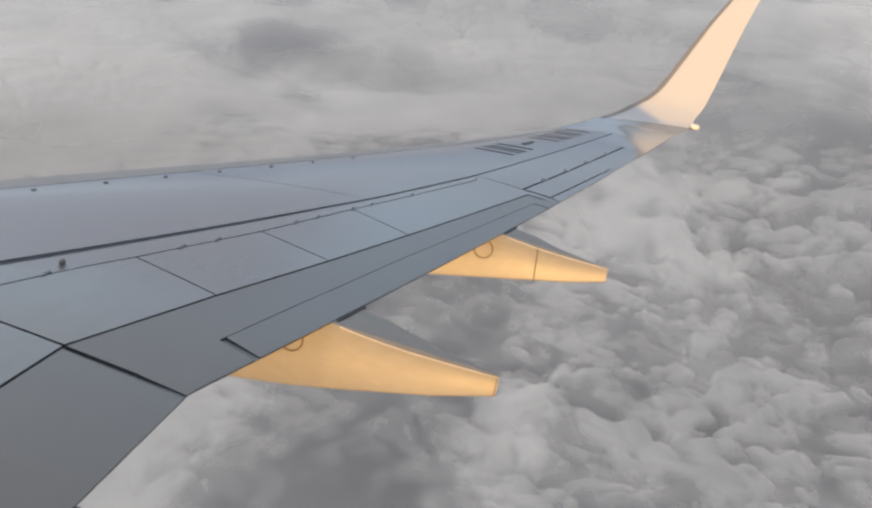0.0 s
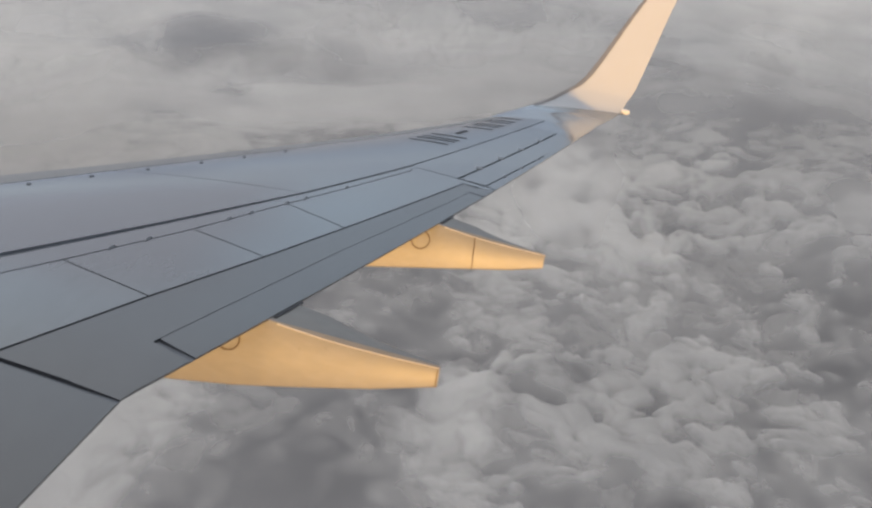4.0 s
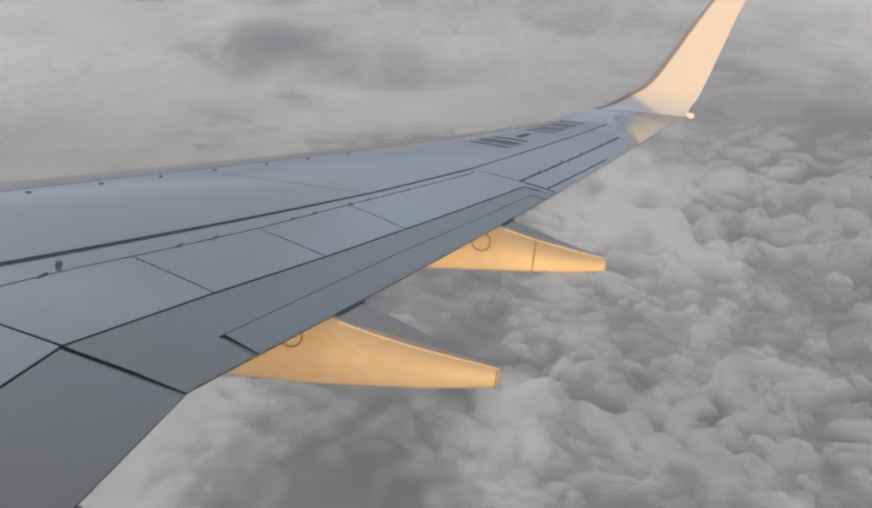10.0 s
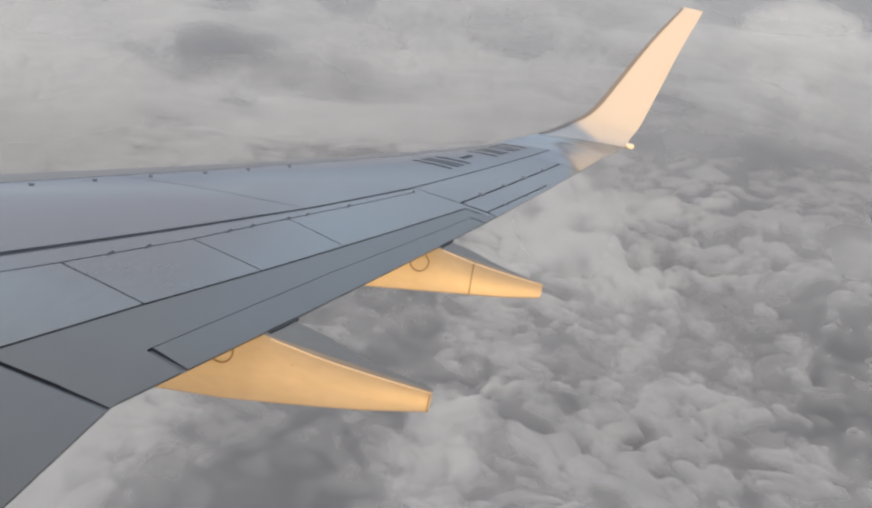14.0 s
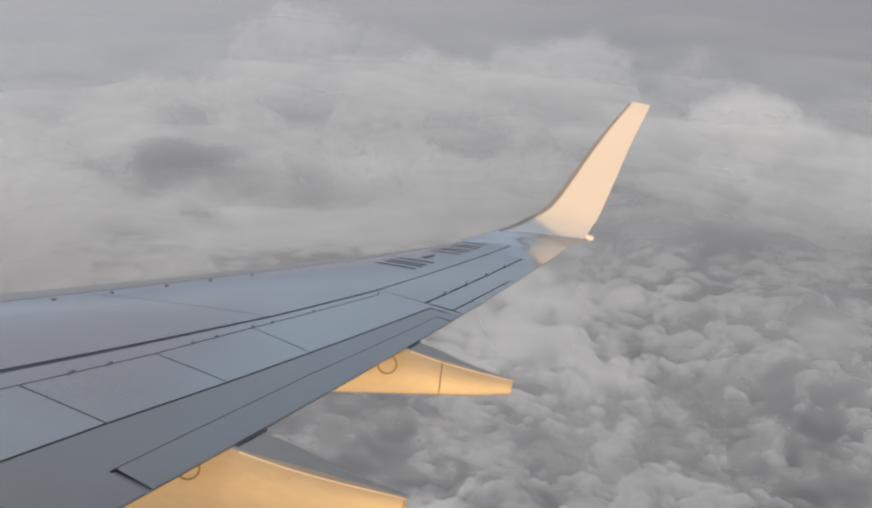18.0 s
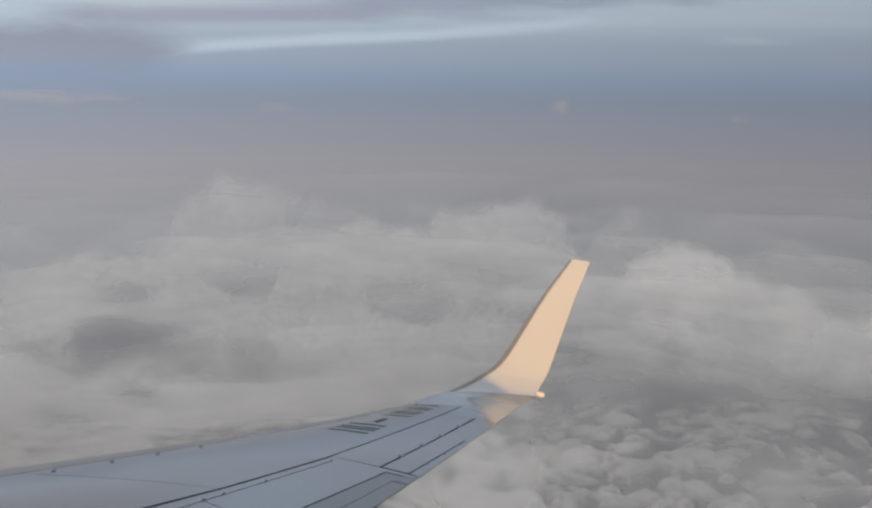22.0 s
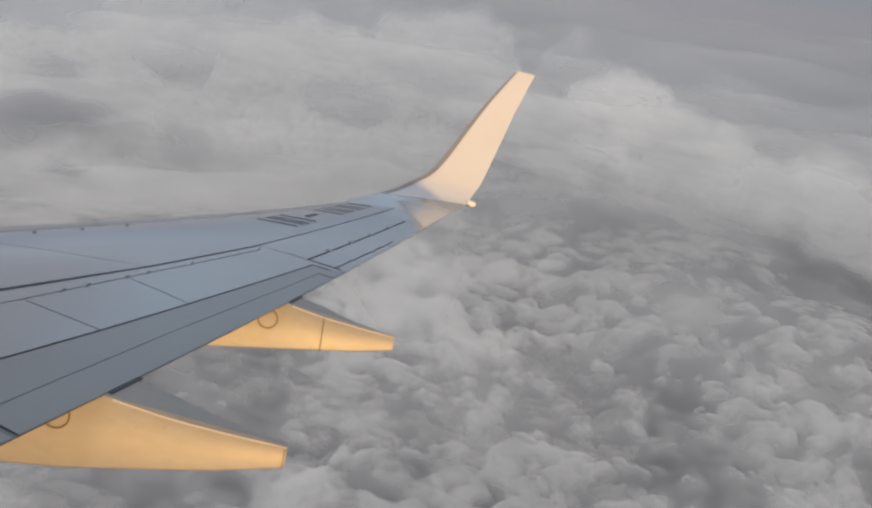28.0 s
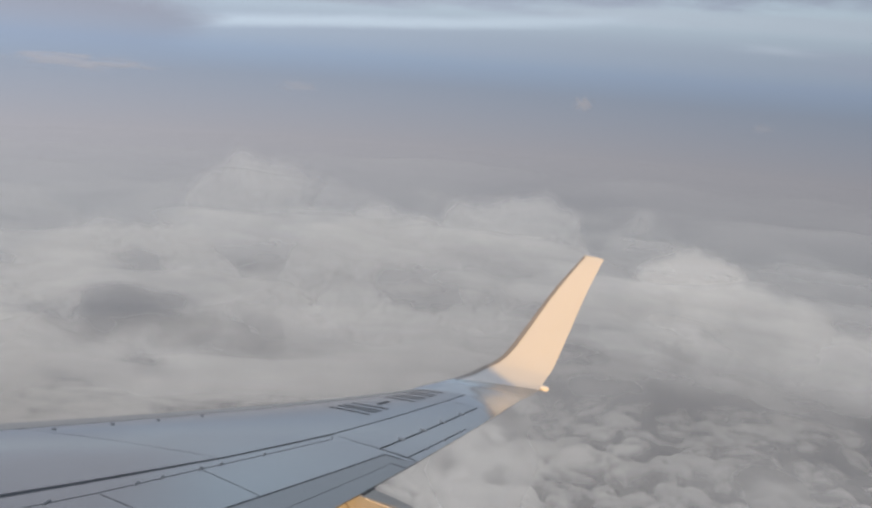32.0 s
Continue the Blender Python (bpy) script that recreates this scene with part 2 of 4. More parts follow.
WING_GREY = paint("wing_grey_paint", (0.128, 0.135, 0.143), 0.24, streak=(0.6, 1.6, 1), spot=0.2, bump=0.13, coat=1.0)
FLAP_GREY = paint("flap_grey_paint", (0.104, 0.108, 0.113), 0.34, streak=(0.5, 1.8, 1), spot=0.18, bump=0.06, coat=0.6)
TIP_GREY = paint("tip_gloss_paint", (0.20, 0.22, 0.245), 0.16, coat=1.0, spot=0.08, bump=0.01)
FAIRING = paint("fairing_paint", (0.228, 0.226, 0.220), 0.42, streak=(1, 0.7, 1.6), spot=0.22, grain=14.0, bump=0.03)
WINGLET = paint("winglet_white_paint", (0.475, 0.495, 0.53), 0.35, spot=0.05, bump=0.01)
BARE = paint("bare_metal", (0.33, 0.325, 0.32), 0.40, metal=0.6, spot=0.12)
EDGE_METAL = paint("dull_edge_metal", (0.24, 0.23, 0.23), 0.45, metal=0.5, spot=0.15)
SEAL = paint("black_rubber_seal", (0.045, 0.05, 0.06), 0.75, spot=0.2)
LINE = paint("dark_joint_line", (0.155, 0.172, 0.20), 0.7, spot=0.2)
MARK = paint("black_marking_paint", (0.03, 0.033, 0.04), 0.5, spot=0.2)
HULL = paint("hull_paint", (0.30, 0.31, 0.34), 0.35, spot=0.05)
# near black: the shade of the dim cabin is put into the colour
TRIM = paint("shade_black_window_trim", (0.004, 0.004, 0.004), 0.8, spot=0.15)
# pale colour stands in for the sun's highlight on the fairings' upper crease
EDGE_GLINT = paint("fairing_edge_highlight", (0.62, 0.58, 0.52), 0.3, spot=0.1)
LENS = paint("lamp_lens_plastic", (0.72, 0.70, 0.66), 0.2, spot=0.04)


def glass_material():
    m = bpy.data.materials.new("clear_acrylic")
    m.use_nodes = True
    b = m.node_tree.nodes["Principled BSDF"]
    b.inputs["Base Color"].default_value = (0.98, 0.98, 0.98, 1)
    b.inputs["Roughness"].default_value = 0.0
    b.inputs["IOR"].default_value = 1.12
    b.inputs["Transmission Weight"].default_value = 1.0
    return m


GLASS = glass_material()


def cloud_material():
    m = bpy.data.materials.new("cloud_white")
    m.use_nodes = True
    nt = m.node_tree
    nt.nodes.clear()
    N, L = nt.nodes.new, nt.links.new
    out = N("ShaderNodeOutputMaterial")
    d = N("ShaderNodeBsdfDiffuse")
    d.inputs[0].default_value = (0.85, 0.822, 0.79, 1)
    tl = N("ShaderNodeBsdfTranslucent")
    tl.inputs[0].default_value = (0.735, 0.72, 0.70, 1)
    mx = N("ShaderNodeMixShader")
    mx.inputs[0].default_value = 0.2
    L(d.outputs[0], mx.inputs[1])
    L(tl.outputs[0], mx.inputs[2])
    # droplet density: thick crowns are solid, creases and thin sheets let the haze below show through
    tc = N("ShaderNodeTexCoord")
    n = N("ShaderNodeTexNoise")
    n.inputs["Scale"].default_value = 0.014
    n.inputs["Detail"].default_value = 3
    n.inputs["Roughness"].default_value = 0.6
    n.inputs["Distortion"].default_value = 0.4
    L(tc.outputs["Object"], n.inputs["Vector"])
    at = N("ShaderNodeAttribute")
    at.attribute_name = "cloud_body"
    wisp = N("ShaderNodeMath")
    wisp.operation = "MULTIPLY_ADD"
    wisp.inputs[1].default_value = 0.34
    wisp.inputs[2].default_value = -0.17
    L(n.outputs[0], wisp.inputs[0])
    edge = N("ShaderNodeMath")
    edge.operation = "MULTIPLY_ADD"
    L(at.outputs["Fac"], edge.inputs[0])
    L(wisp.outputs[0], edge.inputs[1])
    L(at.outputs["Fac"], edge.inputs[2])
    edge.use_clamp = True
    tr = N("ShaderNodeBsdfTransparent")
    m2 = N("ShaderNodeMixShader")
    L(edge.outputs[0], m2.inputs[0])
    L(tr.outputs[0], m2.inputs[1])
    L(mx.outputs[0], m2.inputs[2])
    L(m2.outputs[0], out.inputs[0])
    return m


CLOUD = cloud_material()

# ---------------------------------------------------------------- mesh helpers


def part(name, verts, faces, mats, parent, label="", smooth=True, slots=None):
    """ONE mesh object under a thing or a part."""
    me = bpy.data.meshes.new(name)
    me.from_pydata([tuple(map(float, v)) for v in verts], [], faces)
    for m in (mats if isinstance(mats, (list, tuple)) else [mats]):
        me.materials.append(m)
    if slots is not None:
        me.polygons.foreach_set("material_index", slots)
    bm = bmesh.new()
    bm.from_mesh(me)
    bmesh.ops.recalc_face_normals(bm, faces=bm.faces)
    bm.to_mesh(me)
    bm.free()
    if smooth:
        me.polygons.foreach_set("use_smooth", [True] * len(me.polygons))
        me.set_sharp_from_angle(angle=radians(28))
    me.update()
    ob = new(name, me)
    if parent is not None:
        ob.parent = parent
    if label:
        tagged(ob, label)
    return ob


def loft(rings, close=True, caps=True):
    """Quads between rings of equal length."""
    n = len(rings[0])
    verts = [p for r in rings for p in r]
    faces = []
    for i in range(len(rings) - 1):
        for j in range(n if close else n - 1):
            k = (j + 1) % n
            faces.append((i * n + j, i * n + k, (i + 1) * n + k, (i + 1) * n + j))
    if caps:
        faces.append(tuple(range(n - 1, -1, -1)))
        faces.append(tuple((len(rings) - 1) * n + j for j in range(n)))
    return verts, faces


# ---------------------------------------------------------------- shape of the wing
TH = 0.045


def y_le(x):
    return -0.5229 * (x - 5.6)


def y_te(x):
    return -3.912 if x < 5.69 else -3.885 - 0.2967 * (x - 5.6)


def twist(x):
    return float(np.interp(x, [2, 6, 9, 11, 13, 15, 17], [0.06, 0.05, 0.0, -0.05, -0.10, -0.13, -0.12]))


def base_z(x):
    return 0.10427 * (x - 1.88) + 0.00257 * max(x - 1.88, 0) ** 2


def hump(c):
    c = min(max(c, 0.0), 1.0)
    return 2.6 * math.sqrt(c) * (1 - c)


def top(x, y):
    """Height of the upper surface of the wing."""
    ch = y_le(x) - y_te(x)
    c = (y_le(x) - y) / ch
    return base_z(x) + twist(x) * (1 - c) + TH * ch * hump(c)


def under(x, c):
    ch = y_le(x) - y_te(x)
    return base_z(x) + twist(x) * (1 - c) - 0.05 * ch * hump(c) * (1 - 0.55 * c) - 0.03 * min(1, c * 6) * (1 - 0.55 * c ** 6)


def line(*pts):
    xs, ys = [p[0] for p in pts], [p[1] for p in pts]
    return lambda x: float(np.interp(x, xs, ys)) if xs[0] <= x <= xs[-1] else (
        ys[0] + (x - xs[0]) * (ys[1] - ys[0]) / (xs[1] - xs[0]) if x < xs[0] else ys[-1] + (x - xs[-1]) * (ys[-1] - ys[-2]) / (xs[-1] - xs[-2]))


SPAR = line((2.0, -1.80), (5.08, -1.945), (5.956, -2.30), (6.79, -2.685), (8.01, -3.236), (9.505, -3.89), (11.296, -4.611), (16.2, -6.345))
HINGE = line((5.74, -2.497), (6.564, -2.808), (6.93, -2.976), (7.986, -3.424), (9.075, -3.84), (11.115, -4.65))
SPOIL = line((5.705, -3.228), (6.769, -3.597), (7.838, -4.003), (8.866, -4.383), (11.11, -5.209))
SEAM = line((6.30, -3.832), (6.951, -4.023), (8.31, -4.436), (10.851, -5.289))
AIL = line((11.27, -5.146), (14.73, -6.277))
TAB = line((11.256, -5.441), (13.228, -6.08), (14.6, -6.48))
EDGE = y_te


def panel(name, parent, front, back, xf, xb, mat, label="", gf=0.012, gb=0.012, gs=0.010, nu=14, nv=6, lift=0.0, depth=0.02, square=False, rim_mat=None):
    """A skin panel between two lines of the plan, curved like the wing, with dark edges down into the joint."""
    verts = []
    for i in range(nu + 1):
        u = i / nu
        a = xf[0] + gs + (xf[1] - xf[0] - 2 * gs) * u
        b = xb[0] + gs + (xb[1] - xb[0] - 2 * gs) * u
        pf, pb = (a, front(a) - gf), (b, back(b) + gb)
        for j in range(nv + 1):
            v = j / nv
            if square:
                v = v * v
            x, y = pf[0] + (pb[0] - pf[0]) * v, pf[1] + (pb[1] - pf[1]) * v
            verts.append((x, y, top(x, y) + lift))
    n = nv + 1
    faces, slots = [], []
    for i in range(nu):
        for j in range(nv):
            faces.append((i * n + j, (i + 1) * n + j, (i + 1) * n + j + 1, i * n + j + 1))
            slots.append(0)
    rim = [i * n for i in range(nu + 1)] + [nu * n + j for j in range(1, n)] + [i * n + nv for i in range(nu - 1, -1, -1)] + [j for j in range(nv - 1, 0, -1)]
    base = len(verts)
    for k in rim:
        x, y, z = verts[k]
        verts.append((x, y, z - (0.008 if gb == 0 and k % n == nv else depth) - lift))
    m = len(rim)
    for k in range(m):
        a, b = rim[k], rim[(k + 1) % m]
        faces.append((a, b, base + (k + 1) % m, base + k))
        slots.append(2 if gb == 0 and a % n == nv and b % n == nv else 1)
    return part(name, verts, faces, [mat, rim_mat or SEAL, mat], parent, label, slots=slots)


# ---------------------------------------------------------------- the aircraft
plane = tagged(new("airplane"), "grey and white jet airliner banking above the clouds", "airplane")
plane.matrix_world = BANK


def wing_body():
    """Closed core of the wing: lower skin, and the dark floor of the joints."""
    cs = [1, 0.92, 0.82, 0.7, 0.58, 0.46, 0.34, 0.24, 0.15, 0.08, 0.035, 0.01, 0.0]
    rings = []
    for x in [1.2, 3, 4.2, 5.2, 5.68, 5.70, 6.5, 7.5, 8.5, 9.5, 10.5, 11.5, 12.5, 13.5, 14.5, 15.2, 15.62]:
        ch = y_le(x) - y_te(x)
        r = [(x, y_le(x) - c * ch, top(x, y_le(x) - c * ch) - (0.009 if c == 1 else 0.02)) for c in cs]
        r += [(x, y_le(x) - c * ch, under(x, c)) for c in cs[-2::-1]]
        rings.append(r)
    v, f = loft(rings)
    n = len(rings[0])
    k = len(cs)
    slots = []
    for i in range(len(rings) - 1):
        for j in range(n):
            slots.append(1 if j < k - 1 else 0)
    slots += [0, 0]
    part("wing_core", v, f, [FLAP_GREY, LINE], plane, "grey painted lower wing skin", slots=slots)


wing_body()
LEAD = lambda x: y_le(x) + 0.004
SLAT = lambda x: y_le(x) - 0.17 * (y_le(x) - y_te(x))
SPAR_IN = lambda x: SPAR(x) + 0.012 * max(0.0, 9.5 - x)
for a, b in ((5.2, 8.05), (8.05, 10.75), (10.75, 13.3), (13.3, 15.62)):
    panel("slat", plane, LEAD, SLAT, (a, b), (a, b), BARE, "dull metal leading edge slat, retracted", gf=0, gb=0.008, gs=0.004, nu=12, nv=16, square=True)
panel("slat", plane, LEAD, SLAT, (1.9, 5.2), (1.9, 5.2), BARE, "dull metal leading edge slat, retracted", gf=0, gb=0.008, gs=0.004, nu=12, nv=16, square=True)
panel("wing_skin", plane, SLAT, SPAR_IN, (1.9, 9.09), (1.9, 9.505), WING_GREY, "light grey upper wing skin with faint streaks", gf=0.005, gb=0.016, gs=0.006, nu=40, nv=18, rim_mat=LINE)
panel("wing_skin", plane, SLAT, SPAR, (9.09, 15.62), (9.505, 15.62), WING_GREY, "light grey outer wing skin", gf=0.007, gb=0.010, gs=0.006, nu=40, nv=18)
panel("trailing_panel", plane, SPAR, HINGE, (5.70, 11.30), (5.73, 11.13), WING_GREY, gf=0.019, gb=0.011, gs=0.005, nu=24, nv=3, rim_mat=LINE)
panel("trailing_panel", plane, SPAR, AIL, (11.31, 14.82), (11.26, 14.74), WING_GREY, gf=0.010, gb=0.012, gs=0.004, nu=20, nv=4)
panel("trailing_panel", plane, SPAR, EDGE, (14.83, 15.62), (14.67, 15.62), TIP_GREY, "glossy grey wing tip panel", gf=0.010, gb=0, gs=0.004, nu=10, nv=8)
INF = line((2, -2.55), (5.10, -2.592), (5.70, -2.60))
panel("trailing_panel", plane, SPAR, INF, (1.9, 5.70), (1.9, 5.728), WING_GREY, gf=0.019, gb=0.006, gs=0.004, nu=16, nv=4, rim_mat=LINE)
INB = line((2, -3.20), (5.26, -3.219), (5.70, -3.226))
panel("trailing_panel", plane, INF, INB, (5.095, 5.735), (5.08, 5.702), WING_GREY, gf=-0.004, gb=0.007, gs=0.005, nu=5, nv=5)
panel("trailing_panel", plane, INF, INB, (1.9, 3.3), (1.9, 3.3), WING_GREY, gf=0.006, gb=0.007, gs=0.004, nu=5, nv=5)
# spoilers
CUT = [((5.735, 6.93), (5.705, 6.769)), ((6.93, 7.986), (6.769, 7.838)), ((7.986, 9.075), (7.838, 8.866)), ((9.075, 11.126), (8.866, 11.121))]
for xf, xb in CUT:
    panel("spoiler", plane, HINGE, SPOIL, xf, xb, WING_GREY, "flush grey spoiler panel, closed", gf=0.011, gb=0.006, gs=0.006, lift=0.004)
panel("spoiler", plane, INF, INB, (3.3, 5.095), (3.3, 5.08), WING_GREY, "flush grey spoiler panel, closed", gf=0.006, gb=0.007, gs=0.006, lift=0.004)
# flaps
panel("flap", plane, INB, EDGE, (1.9, 5.69), (1.9, 5.645), FLAP_GREY, "inner grey flap, retracted", gf=0.010, gb=0, gs=0.022, nu=16)
panel("flap", plane, SPOIL, SEAM, (5.70, 11.11), (5.68, 11.09), FLAP_GREY, "outer grey flap, retracted", gf=0.006, gb=0.002, gs=0.010, nu=26)
panel("flap", plane, SEAM, EDGE, (5.68, 6.285), (5.655, 6.20), FLAP_GREY, gf=-0.002, gb=0, gs=0.006, nu=5)
panel("aft_flap", plane, SEAM, EDGE, (6.318, 10.852), (6.236, 10.84), FLAP_GREY, "aft segment of the outer flap", gf=0.004, gb=0, gs=0.010, nu=26)
panel("flap", plane, SEAM, EDGE, (10.86, 11.10), (10.85, 11.175), FLAP_GREY, gf=-0.002, gb=0, gs=0.005, nu=3)
panel("trailing_panel", plane, line((11.12, -4.655), (11.30, -4.622)), EDGE, (11.125, 11.305), (11.12, 11.197), WING_GREY, gf=0.004, gs=0.003, nu=2)
# aileron
panel("aileron", plane, AIL, TAB, (11.27, 14.73), (11.25, 14.68), WING_GREY, "grey aileron with a trim tab", gf=0.014, gb=0.005, gs=0.006, nu=22)
panel("aileron_tab", plane, TAB, EDGE, (11.25, 13.23), (11.20, 13.20), WING_GREY, gf=0.013, gb=0, gs=0.005)
panel("aileron", plane, TAB, EDGE, (13.24, 14.68), (13.21, 14.65), WING_GREY, gf=-0.004, gb=0, gs=0.004)


def winglet():
    """Blended winglet: sections from the wing tip up to its cut top."""
    secs = [(15.60, y_le(15.6), y_te(15.6)), (16.0, -5.44, -6.975), (16.4, -5.73, -7.13), (16.70, -6.09, -7.33), (16.88, -6.40, -7.44),
            (16.956, -6.59, -7.52), (17.04, -6.78, -7.60), (17.2, -7.08, -7.76), (17.345, -7.385, -7.92), (17.52, -7.80, -8.14)]
    prof_x = [15.6, 16.0, 16.4, 16.65, 16.82, 16.95, 17.05, 17.2, 17.36, 17.53]
    prof_z = [base_z(15.6), 1.988, 2.07, 2.165, 2.315, 2.55, 2.85, 3.40, 4.05, 4.70]
    cs = [1, 0.85, 0.7, 0.55, 0.4, 0.28, 0.18, 0.1, 0.05, 0.02, 0.0]
    keys = [(x, yl, yt, float(np.interp(x, prof_x, prof_z))) for x, yl, yt in secs]

    def section(s):
        """Smooth curve through the sections, s counted in sections."""
        s = min(max(s, 0.0), len(keys) - 1.0)
        i = min(int(s), len(keys) - 2)
        t = s - i
        p0, p1, p2, p3 = (keys[min(max(i + d, 0), len(keys) - 1)] for d in (-1, 0, 1, 2))
        return [0.5 * (2 * b + (c - a) * t + (2 * a - 5 * b + 4 * c - d) * t * t + (3 * b - a - 3 * c + d) * t ** 3) for a, b, c, d in zip(p0, p1, p2, p3)]

    def skin(s, c, lower):
        x, yl, yt, z = section(s)
        u, w = section(s - 0.25), section(s + 0.25)
        dx, dz = w[0] - u[0], w[3] - u[3]
        k = math.hypot(dx, dz)
        ch = yl - yt
        tw = twist(15.6) * max(0, 1 - s / 3)
        tk = TH + (0.024 - TH) * min(1, s / 3)
        h = -(0.035 * ch * hump(c) + 0.012 * min(1, c * 5)) if lower else tk * ch * hump(c)
        return (x - dz / k * h, yl - c * ch, z + dx / k * h + tw * (1 - c))

    sides = [(c, False) for c in cs] + [(c, True) for c in cs[-2::-1]]
    cut = lambda c: 2.35 + 0.7 * c
    tip = [[skin(cut(c) * q / 6, c, lo) for c, lo in sides] for q in range(7)]
    v, f = loft(tip)
    part("wing_tip", v, f, TIP_GREY, plane, "glossy grey wing tip curving up into the winglet")
    rings = [[skin(cut(c) + (4 - cut(c)) * q / 7, c, lo) for c, lo in sides] for q in range(7)]
    rings += [[skin(4 + q / 3, c, lo) for c, lo in sides] for q in range(16)]
    v, f = loft(rings)
    blade = part("winglet", v, f, WINGLET, plane, "upswept white winglet lit by low sun")
    # metal strip wrapped round the leading edge, ending short of the top
    n = len(cs)
    pick = [n - 4, n - 3, n - 2, n - 1, n, n + 1, n + 2]
    strip = []
    for i, ring in enumerate(rings):
        pts = [Vector(ring[j]) for j in pick]
        mid = (pts[0] + pts[-1]) / 2
        strip.append([tuple(p + (p - mid).normalized() * 0.006) for p in pts])
    last, prev = strip[-1], strip[-2]
    strip[-1] = [tuple(Vector(q) + (Vector(p) - Vector(q)) * 0.88) for p, q in zip(last, prev)]
    v, f = loft(strip, close=False, caps=False)
    part("edge_strip", v, f, EDGE_METAL, blade, "grey metal strip along the leading edge")


winglet()


def fairing(x0, width, tops, bots, label, taper=0.72):
    """Canoe fairing under the trailing edge: flat inner side, tapering to a blunt tail."""
    ys = sorted({p[0] for p in tops} | {p[0] for p in bots}, reverse=True)
    fine = []
    for a, b in zip(ys[:-1], ys[1:]):
        fine += [a + (b - a) * k / 3 for k in range(3)]
    fine.append(ys[-1])
    ft = lambda y: float(np.interp(-y, [-p[0] for p in tops], [p[1] for p in tops]))
    fb = lambda y: float(np.interp(-y, [-p[0] for p in bots], [p[1] for p in bots]))
    y_tail = ys[-1]
    y_edge = y_te(x0)
    rings = []
    crest = []
    for y in fine:
        zt, zb = ft(y), fb(y)
        q = min(1.0, max(0.0, (y_edge - y) / (y_edge - y_tail)))
        w = width * (1 - taper * q)
        rise = (0.104 + 0.00514 * (x0 - 1.88)) * w * max(-0.6, 1 - 1.6 * q) + 0.022 * math.sin(math.pi * min(1.0, q / 0.55))
        w *= 1 - (0.45 if taper > 0.9 else 0.1) * q ** 4
        q2 = max(0.0, (y - (y_edge + 0.9)) / 1.4)
        w *= max(0.15, 1 - q2)
        h = zt - zb
        r = min(0.018, 0.3 * w, 0.2 * h)
        big = float(np.interp(q, [0, 0.12, 0.38, 0.7, 1.0], [0.012, 0.03, 0.055, 0.045, 0.022])) * width / 0.37
        big = min(big, 0.55 * w)
        ring = []
        for cx, cz, a0, rr in ((x0 + w - r, zt - r + rise, 0, r), (x0 + big, zt - big, 90, big), (x0 + r, zb + r, 180, r), (x0 + w - r, zb + r, 270, r)):
            for k in range(4):
                a = radians(a0 + 30 * k)
                ring.append((cx + rr * math.cos(a), y, cz + rr * math.sin(a)))
        rings.append(ring)
        if q > 0.02:
            crest.append((x0 + 0.06 * big, y, zt - 0.66 * big))
    v, f = loft(rings)
    body = part("flap_track_fairing", v, f, FAIRING, plane, label)
    # thin raised bead, added where the crease catches the sun
    bead = []
    for k, (x, y, z) in enumerate(crest):
        r = 0.0042 if k < len(crest) - 1 else 0.002
        bead.append([(x + r * math.cos(a), y, z + r * math.sin(a)) for a in [i * math.pi / 4 for i in range(8)]])
    v, f = loft(bead)
    part("edge_bead", v, f, EDGE_GLINT, body, "pale bead standing in for the highlight along the upper edge")
    return body


F1 = fairing(6.95, 0.37, [(-2.3, 0.36), (-3.6, 0.45), (-4.29, 0.590), (-5.37, 0.492)],
             [(-2.3, 0.30), (-2.9, 0.13), (-3.7, 0.09), (-4.11, 0.127), (-4.455, 0.177), (-4.97, 0.262), (-5.37, 0.351)], "pale fairing with a tapering tail, glowing in the sun")
F2 = fairing(9.65, 0.31, [(-3.2, 0.72), (-4.4, 0.84), (-5.09, 0.960), (-6.068, 0.860)],
             [(-3.2, 0.66), (-3.7, 0.47), (-4.46, 0.453), (-4.86, 0.514), (-5.255, 0.575), (-5.75, 0.651), (-6.068, 0.723)], "pale fairing with a tapering tail, glowing in the sun")
F3 = fairing(4.22, 0.42, [(-2.0, 0.0), (-3.3, 0.12), (-3.91, 0.25), (-4.4, 0.247), (-4.8, 0.243), (-5.3, 0.235), (-5.6, 0.225)],
             [(-2.0, -0.08), (-2.6, -0.28), (-3.4, -0.32), (-4.0, -0.25), (-4.6, -0.10), (-5.2, 0.03), (-5.6, 0.09)], "large inner fairing with a grey top and sunlit side", taper=0.96)


